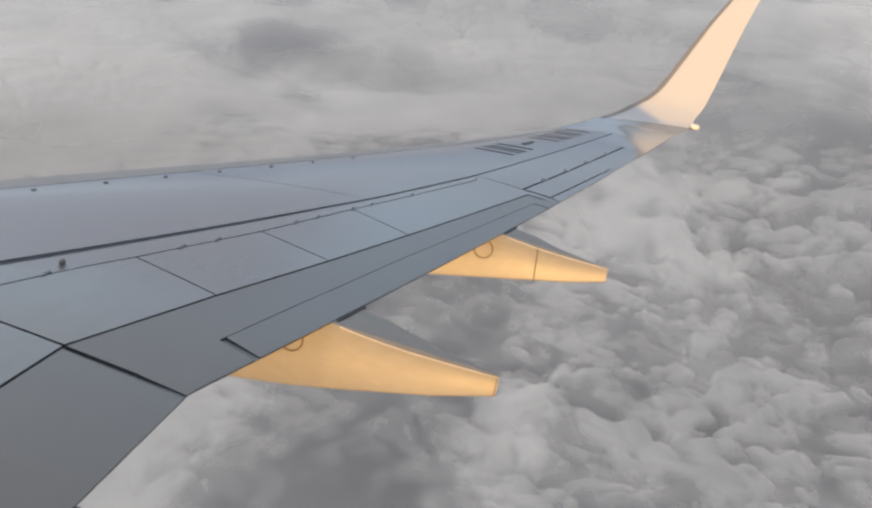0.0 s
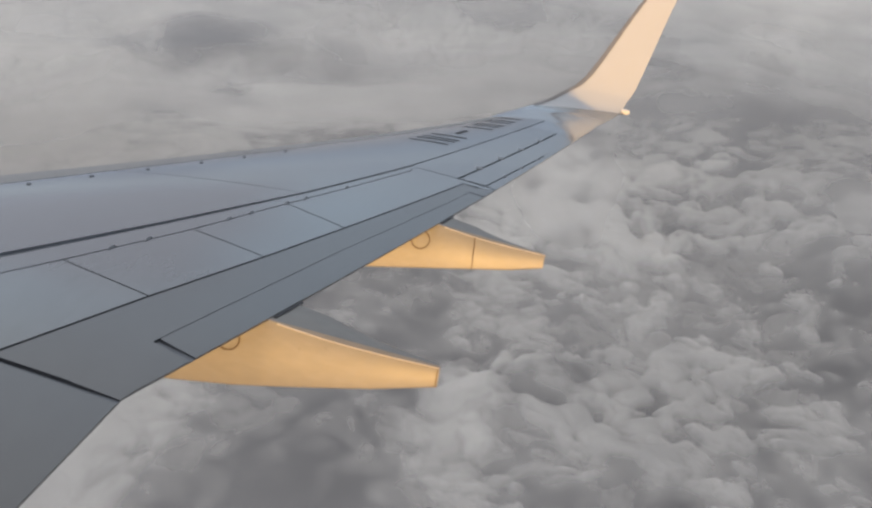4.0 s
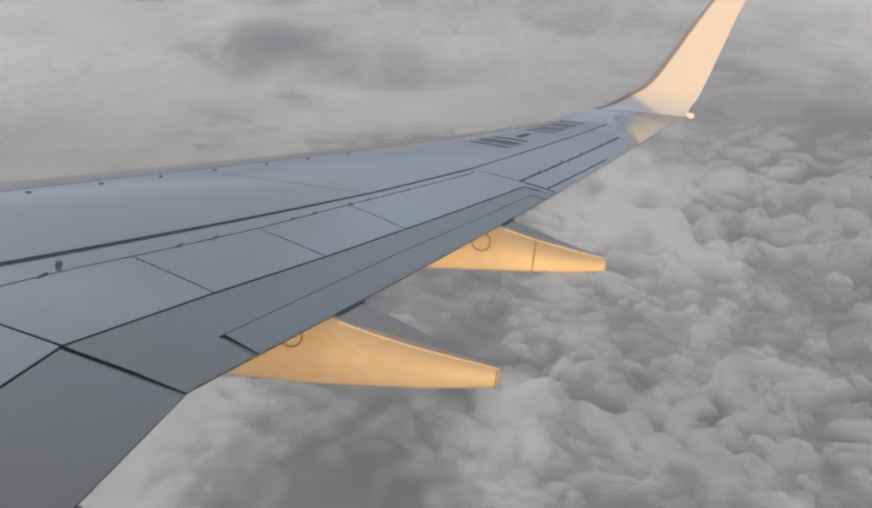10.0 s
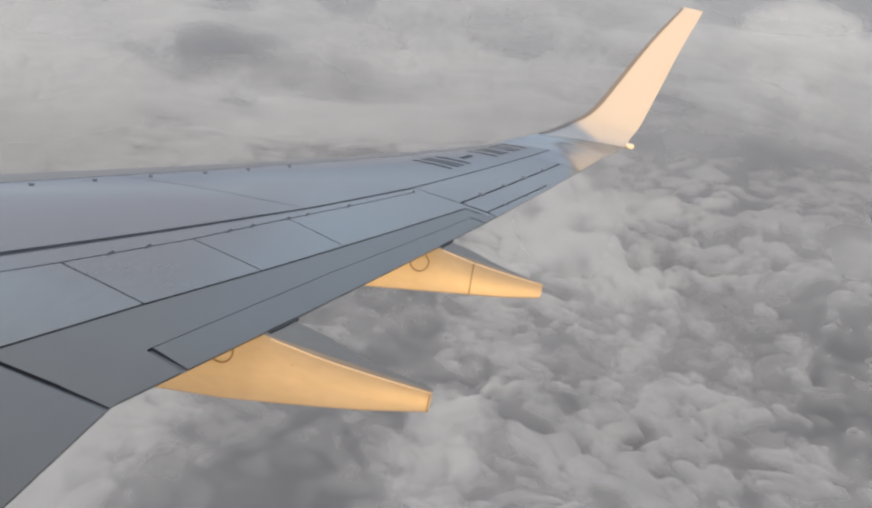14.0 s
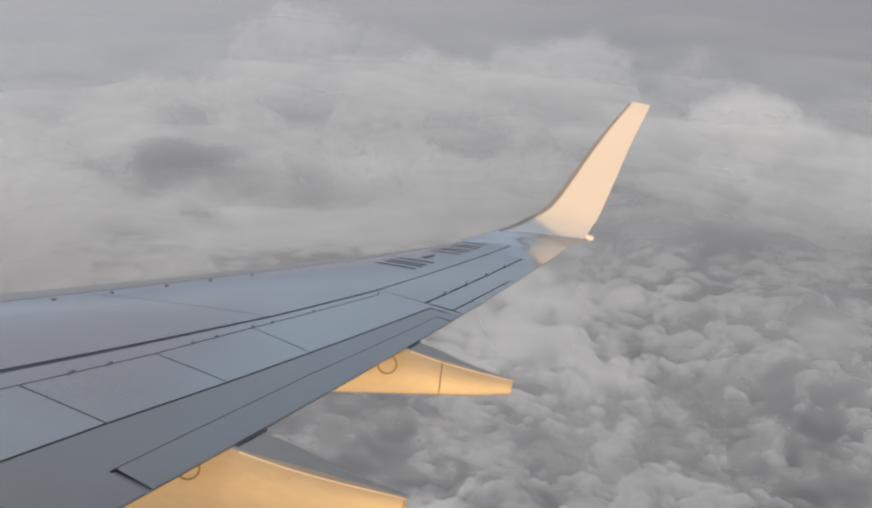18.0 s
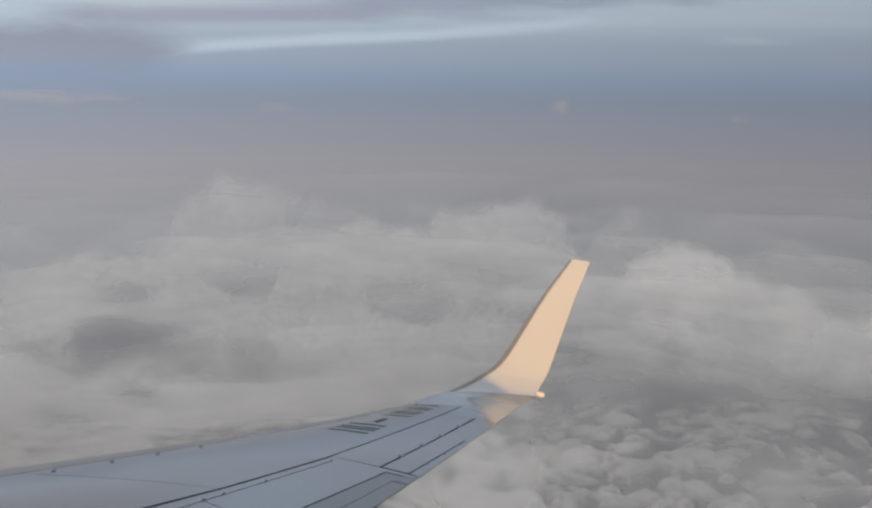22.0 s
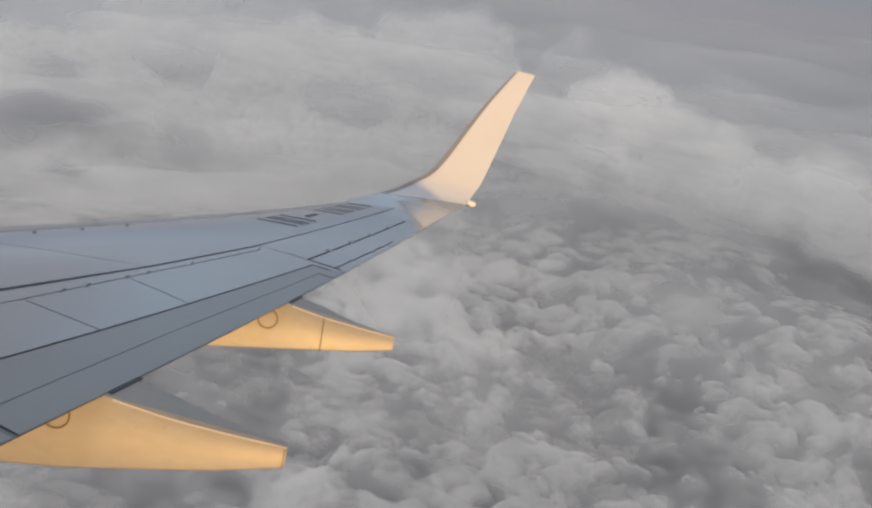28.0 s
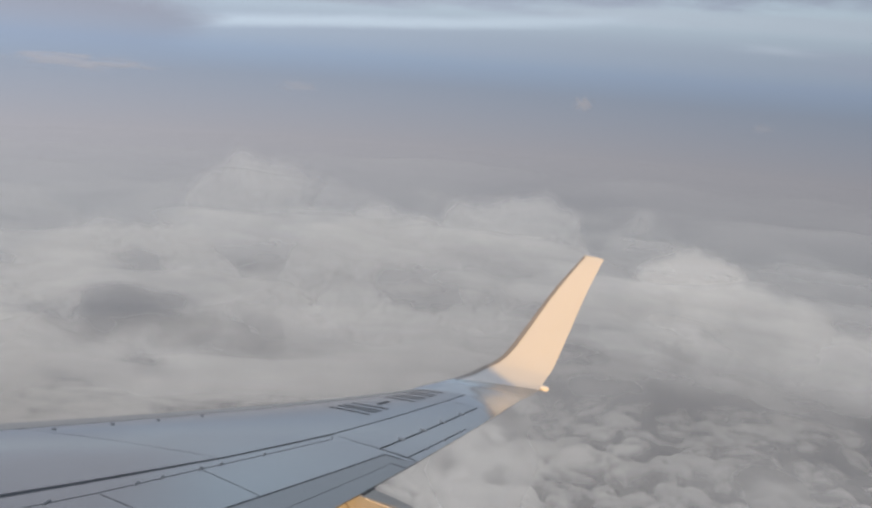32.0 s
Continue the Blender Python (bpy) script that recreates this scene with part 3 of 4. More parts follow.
def ring_line(parent, x, y, z, r, name="access_panel", label="round access panel with a thin dark rim"):
    """A round hatch: thin disc with a raised rim, flat on the inner side."""
    rings = []
    n = 28
    for rr, d in ((r + 0.006, 0.0), (r + 0.006, 0.003), (r - 0.005, 0.003), (r - 0.005, 0.0)):
        rings.append([(x - d, y + rr * math.cos(2 * math.pi * k / n), z + rr * math.sin(2 * math.pi * k / n)) for k in range(n)])
    v, f = loft(rings + [rings[0]], caps=False)
    part(name, v, f, LINE_WARM, parent, label)


def slab(name, parent, a, b, w, h, mat, label="", up=(0, 0, 1)):
    """A thin bar from a to b with bevelled long edges."""
    a, b, up = Vector(a), Vector(b), Vector(up)
    d = (b - a).normalized()
    s = d.cross(up).normalized()
    u = s.cross(d)
    rings = []
    for p in (a, b):
        rings.append([tuple(p + s * (w / 2 * q) + u * (h * r)) for q, r in ((-1, 0), (1, 0), (1, 0.7), (0.8, 1), (-0.8, 1), (-1, 0.7))])
    v, f = loft(rings)
    return part(name, v, f, mat, parent, label, smooth=False)


LINE_WARM = paint("dark_rim_line", (0.10, 0.075, 0.05), 0.7, spot=0.2)
ring_line(F1, 6.949, -4.055, 0.425, 0.072)
ring_line(F2, 9.649, -4.955, 0.795, 0.082)
slab("seam", F2, (9.650, -5.447, 0.605), (9.650, -5.430, 0.900), 0.010, 0.003, LINE_WARM, up=(-1, 0, 0))
# no joint here: a dark line stands in for the unlit tail edge
slab("seam", F1, (6.950, -5.360, 0.360), (6.950, -5.358, 0.468), 0.007, 0.003, LINE_WARM, up=(-1, 0, 0))
for fx, w in ((6.95, 0.37), (9.65, 0.31), (4.22, 0.42)):
    host = {6.95: F1, 9.65: F2, 4.22: F3}[fx]
    xa, xb = fx + 0.12 * w, fx + w
    slab("edge_seal", host, (xa, y_te(xa) - 0.016, top(xa, y_te(xa)) - 0.014), (xb, y_te(xb) - 0.016, top(xb, y_te(xb)) - 0.014), 0.022, 0.012, SEAL, "black rubber seal along the wing edge")


def rivet(host, x, y, z, r=0.007):
    """A small dark fastener head on the inner side of a fairing."""
    rings = [[(x - d, y + q * r * math.cos(k * math.pi / 4), z + q * r * math.sin(k * math.pi / 4)) for k in range(8)] for q, d in ((1, -0.001), (1, 0.0015), (0.6, 0.0025))]
    v, f = loft(rings)
    part("fastener", v, f, LINE_WARM, host, "small dark fastener head")


for k in range(4):
    rivet(F3, 4.22, -4.17 - 0.012 * (k % 2), 0.195 - 0.035 * k)
rivet(F1, 6.95, -4.50, 0.44, 0.0045)
rivet(F1, 6.95, -4.66, 0.47, 0.004)


def on_wing(x, y, d=0.004):
    return (x, y, top(x, y) + d)


def marking():
    """Plain bars on the outer wing in place of the painted characters."""
    cells = [(12.72, 13.03), (13.07, 13.39), (14.20, 14.55), (14.62, 14.99), (15.06, 15.44)]
    mid = line((12.78, -4.66), (15.5, -5.64))
    made = []
    for a, b in cells:
        for x in (a + 0.05, b - 0.05):
            h = 0.25 - 0.025 * (x - 12.6)
            made.append((x + 0.02, mid(x) + h, x - 0.02, mid(x) - h, 0.06))
    made.append((13.56, mid(13.56), 13.90, mid(13.90), 0.07))
    for x0, y0, x1, y1, w in made:
        verts, faces = [], []
        dx, dy = x1 - x0, y1 - y0
        k = math.hypot(dx, dy)
        px, py = -dy / k * w / 2, dx / k * w / 2
        for i in range(6):
            u = i / 5
            x, y = x0 + dx * u, y0 + dy * u
            verts += [on_wing(x + px, y + py, 0.0035), on_wing(x - px, y - py, 0.0035)]
        for i in range(5):
            faces.append((2 * i, 2 * i + 1, 2 * i + 3, 2 * i + 2))
        part("marking_bar", verts, faces, MARK, plane, "black painted bar on the outer wing")


marking()


def fitting(name, x, y, sx, sy, h, mat, label=""):
    """A small bevelled block on the wing surface."""
    b = 0.3
    rings = []
    for q, r in ((1, -0.01), (1, h * 0.6), (1 - b, h)):
        rings.append([on_wing(x + sx * a * q, y + sy * c * q, r) for a, c in ((-1, -0.6), (-0.6, -1), (0.6, -1), (1, -0.6), (1, 0.6), (0.6, 1), (-0.6, 1), (-1, 0.6))])
    v, f = loft(rings)
    part(name, v, f, mat, plane, label, smooth=False)


slab("edge_seal", plane, on_wing(5.135, -1.985, -0.006), on_wing(4.97, -2.05, -0.006), 0.035, 0.012, SEAL, "short black rubber seal")
for x in (6.35, 7.30, 7.60, 8.38, 8.64, 9.09, 9.35, 9.96):
    fitting("hinge_fitting", x, HINGE(x) + 0.005, 0.05, 0.010, 0.012, LINE, "small dark hinge cover")
fitting("drain_mast", 6.535, -2.715, 0.018, 0.016, 0.035, EDGE_METAL, "small metal vent stub")
for x in (11.9, 12.6, 13.3, 14.05):
    fitting("hinge_fitting", x, AIL(x) + 0.02, 0.045, 0.04, 0.006, FLAP_GREY)
for x in (11.8, 12.4, 13.0):
    fitting("hinge_fitting", x, TAB(x) - 0.01, 0.04, 0.016, 0.007, LINE)
SLATX = [7.18, 7.70, 8.25, 8.77, 9.30, 9.88, 10.40, 10.96]
for x in SLATX:
    y = y_le(x) - 0.205 * (y_le(x) - y_te(x))
    fitting("slat_fastener", x, y, 0.02, 0.018, 0.008, LINE, "small dark fastener on the leading edge")


def tip_lamp():
    """Position lamp at the rear of the wing tip: tapered pod with a clear lens behind."""
    ax, ay, az = 16.79, -7.20, 2.24
    rings = []
    for d, r in ((-0.13, 0.008), (-0.04, 0.026), (0.06, 0.038), (0.14, 0.045), (0.20, 0.045)):
        rings.append([(ax + r * math.cos(2 * math.pi * k / 12), ay - d, az + r * 0.9 * math.sin(2 * math.pi * k / 12)) for k in range(12)])
    v, f = loft(rings)
    pod = part("tip_lamp", v, f, BARE, plane, "small position lamp at the wing tip")
    rings = []
    for d, r in ((0.15, 0.05), (0.17, 0.058), (0.25, 0.058), (0.285, 0.045), (0.30, 0.02)):
        rings.append([(ax + r * math.cos(2 * math.pi * k / 14), ay - d, az + 0.012 + 0.8 * r * math.sin(2 * math.pi * k / 14)) for k in range(14)])
    v, f = loft(rings)
    part("lamp_lens", v, f, LENS, pod, "pale lamp lens catching the sun")
    slab("discharge_wick", pod, (ax - 0.17, ay - 0.16, az - 0.03), (ax - 0.02, ay - 0.19, az - 0.035), 0.02, 0.012, SEAL, "thin dark discharge wick")


tip_lamp()


def hull():
    """Round fuselage with the cabin inside, closed at both ends, open at one window."""
    cz, half, tall, wall = 1.70, 1.712, 2.1, 0.045
    wy0, wy1, wz0, wz1 = -5.59, -5.21, 1.82, 2.38
    a0, a1 = math.asin((wz0 - cz) / tall), math.asin((wz1 - cz) / tall)
    angs = [a0 + (a1 - a0) * k / 6 for k in range(7)] + [a1 + (a0 + 2 * math.pi - a1) * k / 52 for k in range(1, 52)]
    ys = [9, 8.2, 6.5, 4, 2, 0, -2, -4, -5, wy1, wy0, -5.8, -7, -9, -11, -13, -14.2, -15]
    sc = [0.25, 0.6, 0.92] + [1] * 12 + [0.92, 0.6, 0.25]
    verts, faces = [], []
    n = len(angs)
    for depth in (0, wall):
        for y, s in zip(ys, sc):
            for a in angs:
                verts.append(((half - depth) * s * math.cos(a), y, cz + (tall - depth) * s * math.sin(a)))
    off = n * len(ys)
    for i in range(len(ys) - 1):
        for j in range(n):
            k = (j + 1) % n
            if ys[i] == wy1 and j < 6:
                continue
            q = (i * n + j, i * n + k, (i + 1) * n + k, (i + 1) * n + j)
            faces.append(q)
            faces.append(tuple(off + v for v in reversed(q)))
    for e in (0, len(ys) - 1):
        faces.append(tuple(e * n + j for j in range(n)))
        faces.append(tuple(off + e * n + j for j in range(n)))
    me = bpy.data.meshes.new("fuselage")
    me.from_pydata(verts, [], faces)
    me.materials.append(HULL)
    me.polygons.foreach_set("use_smooth", [True] * len(me.polygons))
    body = new("fuselage", me)
    body.parent = plane
    tagged(body, "grey painted round fuselage wall")
    # window surround: plate with a rounded opening, inside and outside
    oy0, oy1, oz0, oz1, rr = -5.555, -5.2465, 1.87, 2.33, 0.10
    inner = []
    for cy, c_z, s in ((oy1 - rr, oz1 - rr, 0), (oy0 + rr, oz1 - rr, 90), (oy0 + rr, oz0 + rr, 180), (oy1 - rr, oz0 + rr, 270)):
        for k in range(7):
            a = radians(s + 15 * k)
            inner.append((cy + rr * math.cos(a), c_z + rr * math.sin(a)))
    m = len(inner)

    def ring(grow, depth):
        out = []
        for y, z in inner:
            y2 = (oy0 + oy1) / 2 + (y - (oy0 + oy1) / 2) * (1 + grow)
            z2 = (oz0 + oz1) / 2 + (z - (oz0 + oz1) / 2) * (1 + grow)
            x = half * math.sqrt(1 - ((z2 - cz) / tall) ** 2) - depth
            out.append((x, y2, z2))
        return out
    rings = [ring(0.36, -0.004), ring(0.17, -0.004), ring(0.15, 0.006), ring(0.0, 0.045), ring(0.04, 0.052), ring(0.36, 0.056)]
    v, f = loft(rings + [rings[0]], caps=False)
    part("window_frame", v, f, TRIM, body, "rounded window surround, near black for the dim cabin")
    z_lo, z_hi = oz0 - 0.02, oz1 + 0.02
    x_lo, x_hi = (half * math.sqrt(1 - ((z - cz) / tall) ** 2) - 0.016 for z in (z_lo, z_hi))

    def flat(depth):
        return [(x_lo + (x_hi - x_lo) * (z - z_lo) / (z_hi - z_lo) - depth, y, z) for _, y, z in ring(0.13, 0)]
    pane = flat(0.0) + flat(0.006)
    f = [tuple(range(m)), tuple(range(2 * m - 1, m - 1, -1))] + [(j, (j + 1) % m, m + (j + 1) % m, m + j) for j in range(m)]
    g = part("window_pane", pane, f, GLASS, body, "clear cabin window pane", smooth=False)
    g.visible_shadow = False


hull()

# ---------------------------------------------------------------- clouds
DECK = -480.0


def hash2(ix, iy, seed):
    h = (ix * 374761393 + iy * 668265263 + seed * 974634777) & 0xFFFFFFFF
    h = ((h ^ (h >> 13)) * 1274126177) & 0xFFFFFFFF
    return ((h ^ (h >> 16)) & 0xFFFFFF) / float(0x1000000)


def swell(x, y, seed):
    """Smooth gradient noise, about -1 to 1."""
    ix, iy = np.floor(x).astype(np.int64), np.floor(y).astype(np.int64)
    fx, fy = x - ix, y - iy
    ux, uy = fx ** 3 * (fx * (6 * fx - 15) + 10), fy ** 3 * (fy * (6 * fy - 15) + 10)

    def corner(dx, dy):
        a = 2 * np.pi * hash2(ix + dx, iy + dy, seed)
        return np.cos(a) * (fx - dx) + np.sin(a) * (fy - dy)
    low = corner(0, 0) * (1 - ux) + corner(1, 0) * ux
    high = corner(0, 1) * (1 - ux) + corner(1, 1) * ux
    return 1.5 * (low * (1 - uy) + high * uy)


def fbm(x, y, seed, octaves=4, gain=0.5):
    """Layered swell, zero mean and about unit spread."""
    s, a, t = 0, 1.0, 0
    for o in range(octaves):
        s = s + a * swell(x, y, seed + o)
        t += a * a
        x, y, a = x * 1.93 + 11.3, y * 1.93 - 7.1, a * gain
    return s / (0.36 * math.sqrt(t))


def puffs(x, y, seed, sharp=1.0):
    """Rounded domes, one to a jittered cell: 1 at a crown, 0 in the creases."""
    ix, iy = np.floor(x).astype(np.int64), np.floor(y).astype(np.int64)
    total = np.zeros(x.shape)
    for dx in (-1, 0, 1):
        for dy in (-1, 0, 1):
            cx, cy = ix + dx, iy + dy
            px, py = cx + hash2(cx, cy, seed), cy + hash2(cx, cy, seed + 5)
            rr = 0.75 + 0.5 * hash2(cx, cy, seed + 9)
            d = np.maximum(0, 1 - ((x - px) ** 2 + (y - py) ** 2) / rr ** 2 * 0.9)
            total = total + d ** 5
    return np.minimum(1, total ** 0.2) ** sharp


def smooth(a, b, v):
    t = np.clip((v - a) / (b - a), 0, 1)
    return t * t * (3 - 2 * t)


def blob(x, y, cx, cy, rx, ry):
    return np.exp(-((x - cx) / rx) ** 2 - ((y - cy) / ry) ** 2)


# places where the sheet is thin (negative) or thick (positive): x, y, half-widths, amount
PATCHES = [(900, 740, 240, 230, 1.8), (1540, 590, 150, 185, -2.0), (1250, 452, 45, 42, -2.5), (715, 105, 75, 40, -1.7), (520, 165, 95, 60, -1.5), (690, -140, 80, 22, -0.9),
           (683, -300, 100, 34, -1.2), (1330, -340, 170, 100, -1.0), (1190, -610, 130, 60, -1.6), (1780, 110, 170, 60, -1.0), (480, 20, 80, 26, -1.0),
           (1000, -70, 200, 110, 2.2), (1450, -200, 160, 60, -1.2), (1250, -430, 140, 70, 1.0), (600, 50, 130, 22, 1.5), (1100, 680, 220, 200, 1.6), (1750, 320, 200, 130, 1.5), (520, 320, 130, 50, 1.2),
           (590, -35, 80, 45, -1.0), (640, -120, 60, 40, 0.3), (420, 90, 70, 40, 0.5), (860, -230, 60, 60, -0.5)]


def patches(x, y):
    total = np.zeros(x.shape)
    for cx, cy, rx, ry, d in PATCHES:
        total = total + d * blob(x, y, cx, cy, rx, ry)
    return total


def cloud_sheet(x, y, low):
    """Height and droplet density of the cloud tops; low: the sheet beneath, seen between the crowns."""
    r = np.hypot(x, y)
    k = 200 if low else 0
    wx = x + 6 * fbm(x / 80, y / 80, 41 + k, 3, 0.38)
    wy = y + 6 * fbm(x / 80 + 9, y / 80, 47 + k, 3, 0.38)
    gx = x + 42 * fbm(x / 175, y / 175, 51, 5)
    gy = y + 42 * fbm(x / 175 + 3, y / 175, 57, 5)
    big = fbm(x / 620, y / 620, 3, 3)
    mid = fbm(wx / 230, wy / 230, 13 + k, 4)
    fine = fbm(wx / 40, wy / 40, 17 + k, 3, 0.5)
    p1, p2, p3, p4 = (puffs(wx / size, wy / size, q + k) for size, q in ((40, 61), (21, 67), (11, 71), (6, 77)))
    dome = 0.44 * p1 + 0.36 * p2 + 0.14 * p3 + 0.06 * p4
    lump = (dome - 0.842) / 0.090
    # cells stand out on the near outer side; the sheet is smoother and torn ahead, even and soft far off
    cell = smooth(110, -110, y + 45 * mid + 0.10 * (r - 800)) * smooth(1500, 1080, r)
    far = smooth(900, 1500, r)
    patch = patches(gx, gy)
    v_cell = 0.95 * lump + 0.6 * mid + 0.14 * fine
    v_torn = (0.85 - 0.40 * far) * mid + (0.42 - 0.40 * far) * lump + (0.34 - 0.31 * far) * fine + (0.45 + 0.3 * smooth(-100, 300, y)) * far
    v = cell * v_cell + (1 - cell) * v_torn + patch
    h = 18 * big * (1 - 0.7 * smooth(1500, 2600, r)) + (1 - 0.85 * far) * (6 + 4 * cell) * smooth(-1.6, 2.2, v) + (1 - 0.95 * far) * (6 + (11 - 5 * smooth(700, 1150, r)) * cell) * dome
    dens = cell * (0.08 + 0.46 * smooth(-1.4, 1.9, v)) + (1 - cell) * (0.06 + 0.68 * smooth(-1.5, 1.8, v))
    dens = dens + (0.92 - dens) * 0.8 * smooth(0.5, 2.0, patch + 0.25 * fine + 0.2 * lump)
    if low:
        return h * 0.7 - 62, np.clip(0.40 * smooth(-1.6, 1.6, 0.8 * mid + 0.6 * lump + 0.9 * patch) * (1 - smooth(900, 1900, r)), 0, 1)
    # the fade with distance stands in for haze; close in the sheet is thinner
    dens = dens * (1 - smooth(1100, 2800, r) * 0.95) * (0.82 + 0.18 * smooth(650, 950, r))
    # an unseen tall bank, added on the sunward side, keeps the low sun off the sheet
    port = smooth(-500, -1500, x)
    h = h + port * (420 * (1.0 + 0.06 * mid) - 1400 * smooth(2600, 4600, r))
    return h, np.clip(dens, 0, 1) + 1.5 * smooth(-300, -600, x)


def haze_sheet(x, y):
    """A thin even veil, added over the far part of the sheet to stand in for haze."""
    r = np.hypot(x, y)
    soft = fbm(x / 420, y / 420, 301, 4)
    fold = fbm(x / 150 + 7, y / 150, 311, 3)
    gx, gy = x * 1.25 + 42 * fbm(x / 140, y / 140, 51, 5), y * 1.25 + 42 * fbm(x / 140 + 3, y / 140, 57, 5)
    drift = 0.27 * blob(x, y, 800, -35, 170, 65) + 0.24 * blob(x, y, 740, -330, 150, 75) + 0.16 * blob(x, y, 1060, 290, 100, 230) + 0.3 * blob(x, y, 950, 830, 170, 230)
    d = (0.15 + 0.03 * fold) * (1 - smooth(1200, 2000, r)) + drift * (1 + 0.35 * soft) + smooth(800, 1500, r + 0.12 * y) * (0.28 + 0.14 * soft + 0.04 * fold) * (1 - 0.75 * smooth(1500, 2900, r))
    d = d * (1 - 0.85 * smooth(0.3, 2.0, -patches(gx, gy)) * smooth(700, 1100, r))
    return 95 + 9 * soft + 2 * fold, np.clip(d, 0, 0.85)


def cloud_deck(low, veil=False):
    """One sheet of cloud tops (veil: the added haze sheet) out to the haze, finest on the side that is seen."""
    az = np.arange(-62, 62, 1.0 if veil else 0.2) if low else np.concatenate([np.arange(-62, 62, 0.14), np.arange(62, 298, 2.0)])
    az = np.radians(az)
    rs = [60.0]
    while rs[-1] < (3200 if veil else 2000 if low else 4700):
        near, mid, far = (0.05, 0.02, 0.02) if veil else (0.03, 0.0045, 0.007) if low else (0.03, 0.003, 0.0055)
        rs.append(rs[-1] * (1 + (near if rs[-1] < 300 else mid if rs[-1] < 1000 else far)))
    rs = np.array(rs)
    A, Rr = np.meshgrid(az, rs)
    x, y = Rr * np.cos(A), Rr * np.sin(A)
    z, dens = haze_sheet(x, y) if veil else cloud_sheet(x, y, low)
    nA, nR = len(az), len(rs)
    co = np.stack([x, y, z], -1).reshape(-1, 3)
    i, j = np.meshgrid(np.arange(nR - 1), np.arange(nA - 1 if low else nA), indexing="ij")
    k = (j + 1) % nA
    quads = np.stack([i * nA + j, (i + 1) * nA + j, (i + 1) * nA + k, i * nA + k], -1).reshape(-1, 4)
    label = "thin even veil added to stand in for pale haze" if veil else "lower layer of thin grey cloud" if low else "grey-white sea of billowing clouds below the aircraft"
    ob = sheet("haze_veil" if veil else "cloud_deck", label, co, quads, dens.ravel())
    ob.location = (0, 0, DECK)


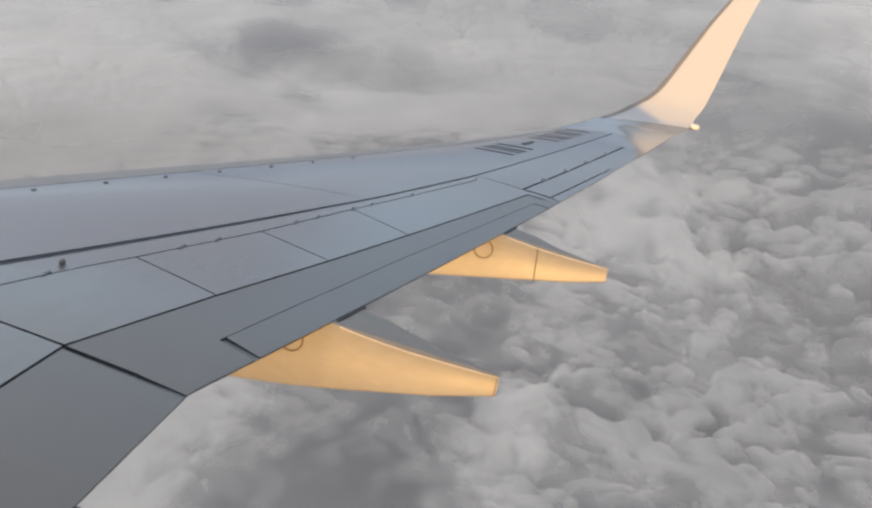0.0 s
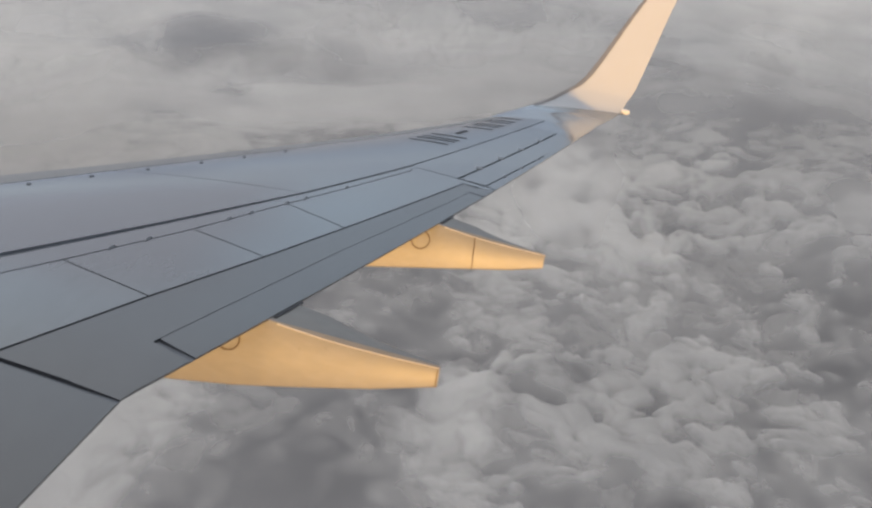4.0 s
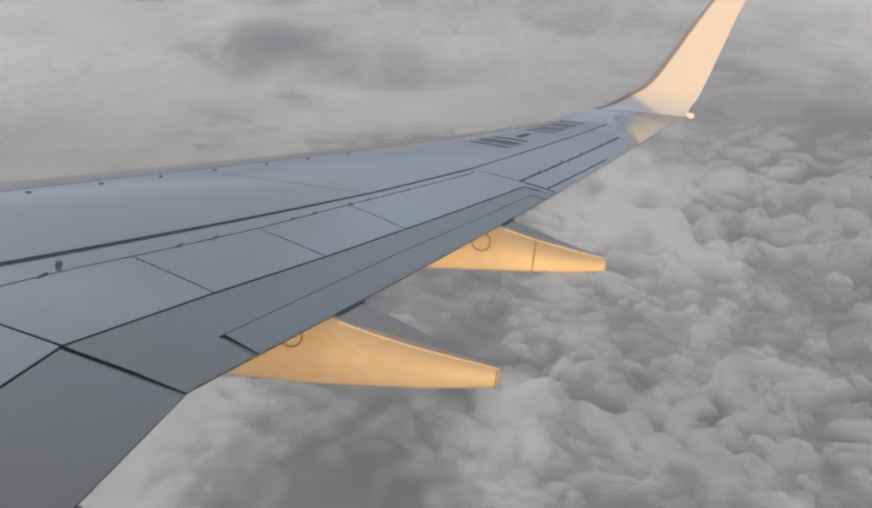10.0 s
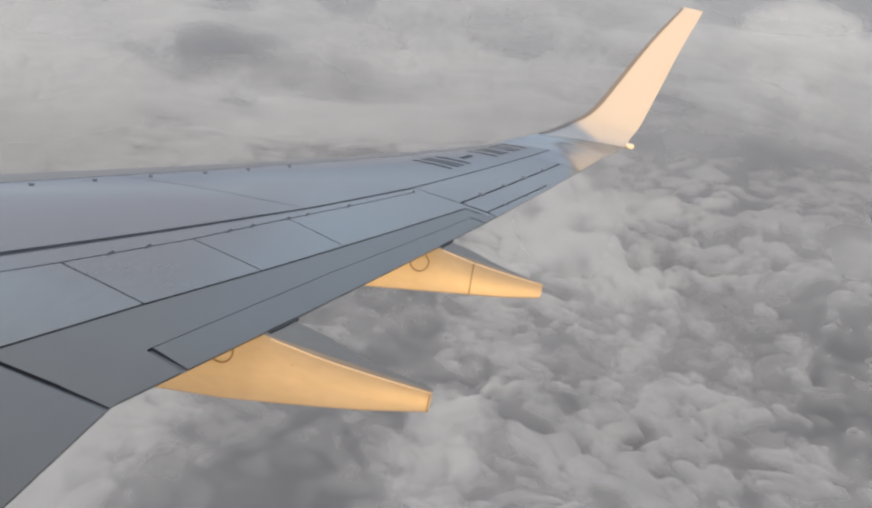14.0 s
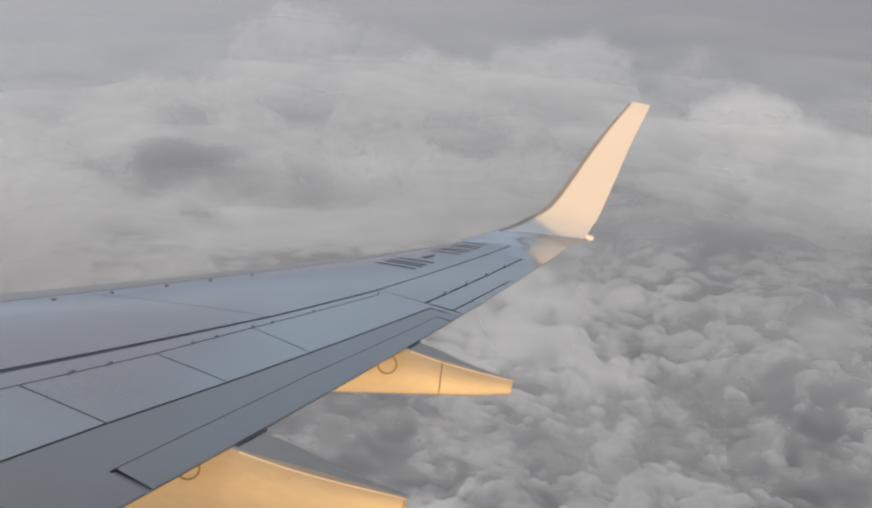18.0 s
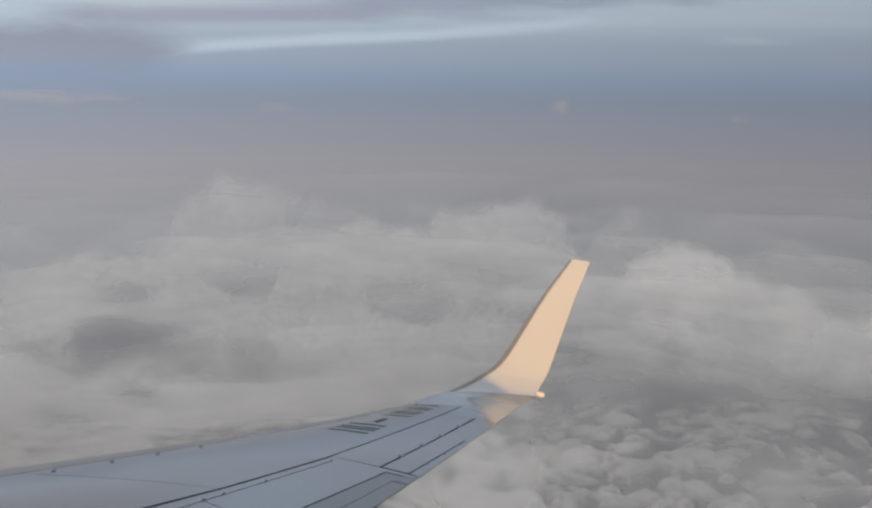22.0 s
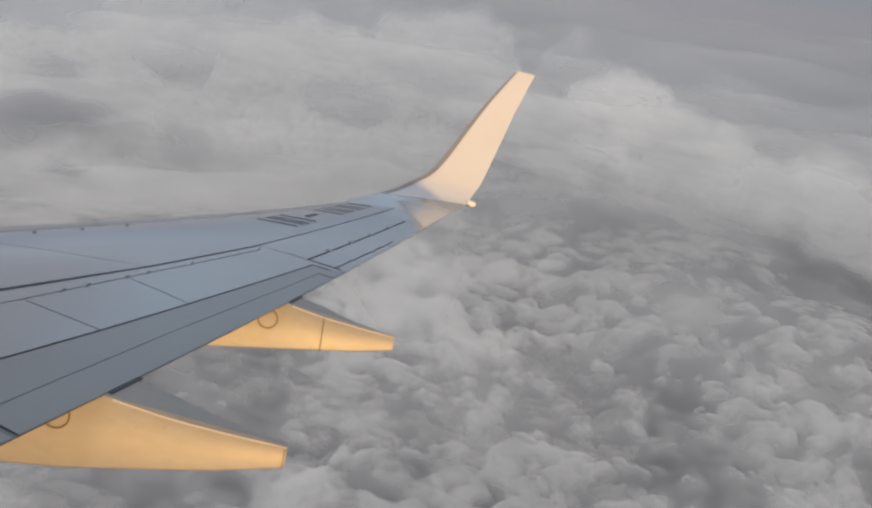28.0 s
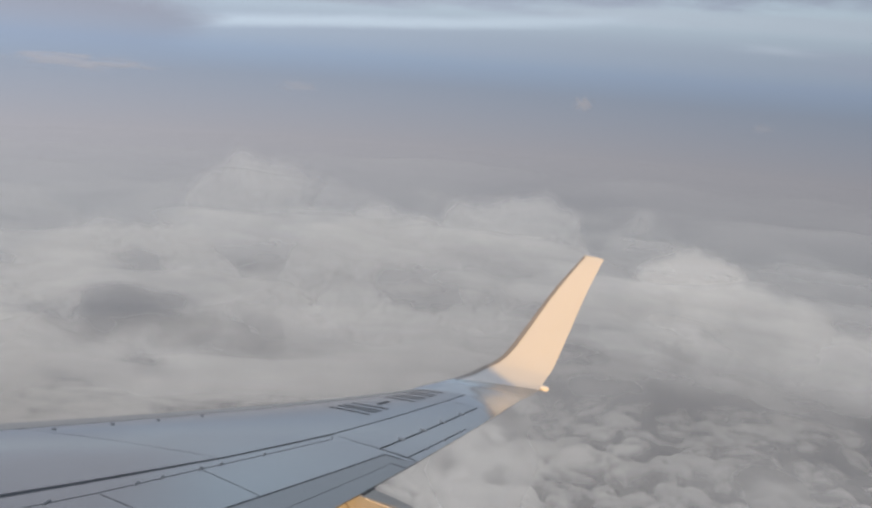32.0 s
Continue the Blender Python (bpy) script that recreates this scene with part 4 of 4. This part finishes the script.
def cloud_bank(name, label, heads, reach, lean, body, seed, low, step=0.11):
    """A far bank of cumulus heads round the horizon: bulging slope, dense at the crowns, lost in haze below.
    heads: bearing, degrees below the level of the crown, half-width in degrees, density."""
    az, w = np.meshgrid(np.arange(-62, 62, step), np.arange(5.0, low, step))
    wu = az + 0.22 * fbm(az / 3.2, w / 3.2, seed, 4)
    ww = w + 0.22 * fbm(az / 3.2 + 5, w / 3.2, seed + 3, 4)
    edge = np.full(az.shape, 14.5)
    thick = np.zeros(az.shape)
    rnd = random.Random(seed)
    for cu, top_w, half, d in heads:
        bumps = [(cu, top_w, half, 1.8)]
        for i in range(5):
            u = rnd.uniform(-0.95, 0.95)
            bumps.append((cu + u * half, top_w + 1.5 * u * u + rnd.uniform(-0.25, 0.35), half * rnd.uniform(0.22, 0.42), 0.9))
        for bu, bw, bh, tall in bumps:
            q = ((wu - bu) / bh) ** 2
            edge = np.minimum(edge, bw + tall * q ** 1.4)
        thick = np.maximum(thick, d * np.exp(-0.25 * ((wu - cu) / half) ** 2))
    p1, p2, p3 = puffs(wu / 3.4, ww / 2.4, seed + 11, 0.55), puffs(wu / 1.5, ww / 1.15, seed + 13, 0.55), puffs(wu / 0.7, ww / 0.55, seed + 17, 0.55)
    soft = 0.5 + 0.16 * fbm(wu / 4.5, ww / 3.2, seed + 21, 5)
    f = (ww - edge) / 1.5 + 0.30 * (p1 - 0.5) + 0.35 * (p2 - 0.5) + 0.16 * (p3 - 0.5)
    crowd = 0.42 + 0.58 * smooth(0.25, 0.75, 0.55 * p1 + 0.25 * p2 + 0.8 * (soft - 0.35))
    dens = np.clip(body * thick * smooth(-0.15, 0.65, f + 0.4 * (soft - 0.5)) * crowd * smooth(0, -8, w - low + 2.0 * smooth(6, -7, wu)), 0, 1)
    for cu, cw, hu, hw, d in ((20.0, 15.8, 5.0, 2.2, 0.85), (13.0, 17.5, 1.5, 1.3, 0.7), (17.5, 16.6, 3.0, 1.6, 0.7), (3.5, 14.3, 5.0, 1.3, 0.5), (-25.0, 18.5, 3.0, 1.5, 0.6), (-8.5, 16.8, 5.0, 1.7, 0.75), (-4.0, 12.6, 4.0, 1.0, 0.4), (-18.0, 15.2, 2.0, 0.8, 0.4)):
        g = blob(wu, ww, cu, cw, hu, hw)
        dens = dens * (1 - d * smooth(0.15, 0.8, g + (1.6 * (soft - 0.5) + 0.3 * (p2 - 0.5)) * smooth(0.05, 0.3, g)))
    r = reach - lean * (w - 9) - (reach / 2600) * (130 * p1 + 55 * p2 + 16 * p3)
    x, y, z = r * np.cos(np.radians(az)), r * np.sin(np.radians(az)), -r * np.tan(np.radians(w))
    n, m = az.shape
    i, j = np.meshgrid(np.arange(n - 1), np.arange(m - 1), indexing="ij")
    quads = np.stack([i * m + j, (i + 1) * m + j, (i + 1) * m + j + 1, i * m + j + 1], -1).reshape(-1, 4)
    sheet(name, label, np.stack([x, y, z], -1).reshape(-1, 3), quads, dens.ravel())


def sheet(name, label, co, quads, dens):
    """Link a cloud mesh; stretches with no droplets in them are left out."""
    quads = quads[dens[quads].max(axis=1) > 0.004]
    keep, inv = np.unique(quads, return_inverse=True)
    co, dens, quads = co[keep], dens[keep], inv.reshape(quads.shape)
    me = bpy.data.meshes.new(name)
    me.vertices.add(len(co))
    me.vertices.foreach_set("co", co.ravel())
    me.loops.add(quads.size)
    me.loops.foreach_set("vertex_index", quads.ravel().astype(np.int32))
    me.polygons.add(len(quads))
    me.polygons.foreach_set("loop_start", (np.arange(len(quads)) * 4).astype(np.int32))
    me.update(calc_edges=True)
    me.polygons.foreach_set("use_smooth", np.ones(len(quads), dtype=bool))
    me.attributes.new("cloud_body", "FLOAT", "POINT").data.foreach_set("value", dens.astype(np.float32))
    me.materials.append(CLOUD)
    ob = new(name, me)
    tagged(ob, label, "cloud", kind="stuff")
    return ob


cloud_bank("cloud_bank", "bank of soft grey-white cumulus heads",
           [(-3.0, 8.6, 4.2, 0.8), (-14.3, 10.9, 3.8, 1.5), (-20.5, 13.2, 3.0, 1.4), (-26.0, 13.4, 4.5, 1.3), (5.0, 10.0, 4.5, 0.8), (21.0, 11.4, 6.0, 0.8),
            (33.0, 12.2, 5.0, 1.0), (46.5, 10.4, 4.4, 1.25), (53.0, 11.0, 5.0, 1.25)], 2450, 135, 0.68, 700, 22.5)
cloud_bank("cloud_bank", "faint distant row of cumulus heads in haze",
           [(13.5, 7.1, 3.4, 1.6), (8.5, 8.4, 4.0, 0.8), (-11.0, 8.9, 2.2, 1.9), (-20.0, 10.7, 4.0, 0.9), (28.0, 9.6, 5.0, 0.9), (1.0, 9.0, 3.0, 0.7), (39.0, 10.0, 5.0, 0.8)], 3300, 110, 0.30, 760, 16.0)


def far_cloud(az0, w0, half, tall, body, seed):
    """A small soft cloud far off, high enough to catch the sun."""
    az, w = np.meshgrid(np.linspace(-1.6, 1.6, 90), np.linspace(-1.7, 1.7, 60))
    lump = 0.5 + 0.15 * fbm(az * 1.9 + seed, w * 1.6, seed, 4)
    dens = body * smooth(0.15, 0.75, np.exp(-az ** 2 - w ** 2) + 2.2 * (lump - 0.5) * np.exp(-0.4 * (az ** 2 + w ** 2)))
    r = 4300 - 40 * np.sqrt(np.maximum(0, 1 - (az ** 2 + w ** 2) / 6)) - 30 * lump
    a, e = np.radians(az0 + az * half), np.radians(w0 + w * tall)
    co = np.stack([r * np.cos(a), r * np.sin(a), -r * np.tan(e)], -1).reshape(-1, 3)
    m = az.shape[1]
    i, j = np.meshgrid(np.arange(az.shape[0] - 1), np.arange(m - 1), indexing="ij")
    sheet("distant_cloud", "small pale cloud far off, touched by the sun", co, np.stack([i * m + j, (i + 1) * m + j, (i + 1) * m + j + 1, i * m + j + 1], -1).reshape(-1, 4), dens.ravel())


far_cloud(23.5, 2.1, 3.4, 0.36, 0.12, 821)
far_cloud(46.0, 3.4, 4.0, 0.7, 0.22, 861)
far_cloud(-6.3, 2.5, 0.46, 0.36, 0.13, 831)
far_cloud(-16.8, 3.0, 0.5, 0.22, 0.06, 841)
far_cloud(11.0, 2.7, 0.9, 0.3, 0.07, 851)
cloud_deck(False)
cloud_deck(True)
cloud_deck(True, True)
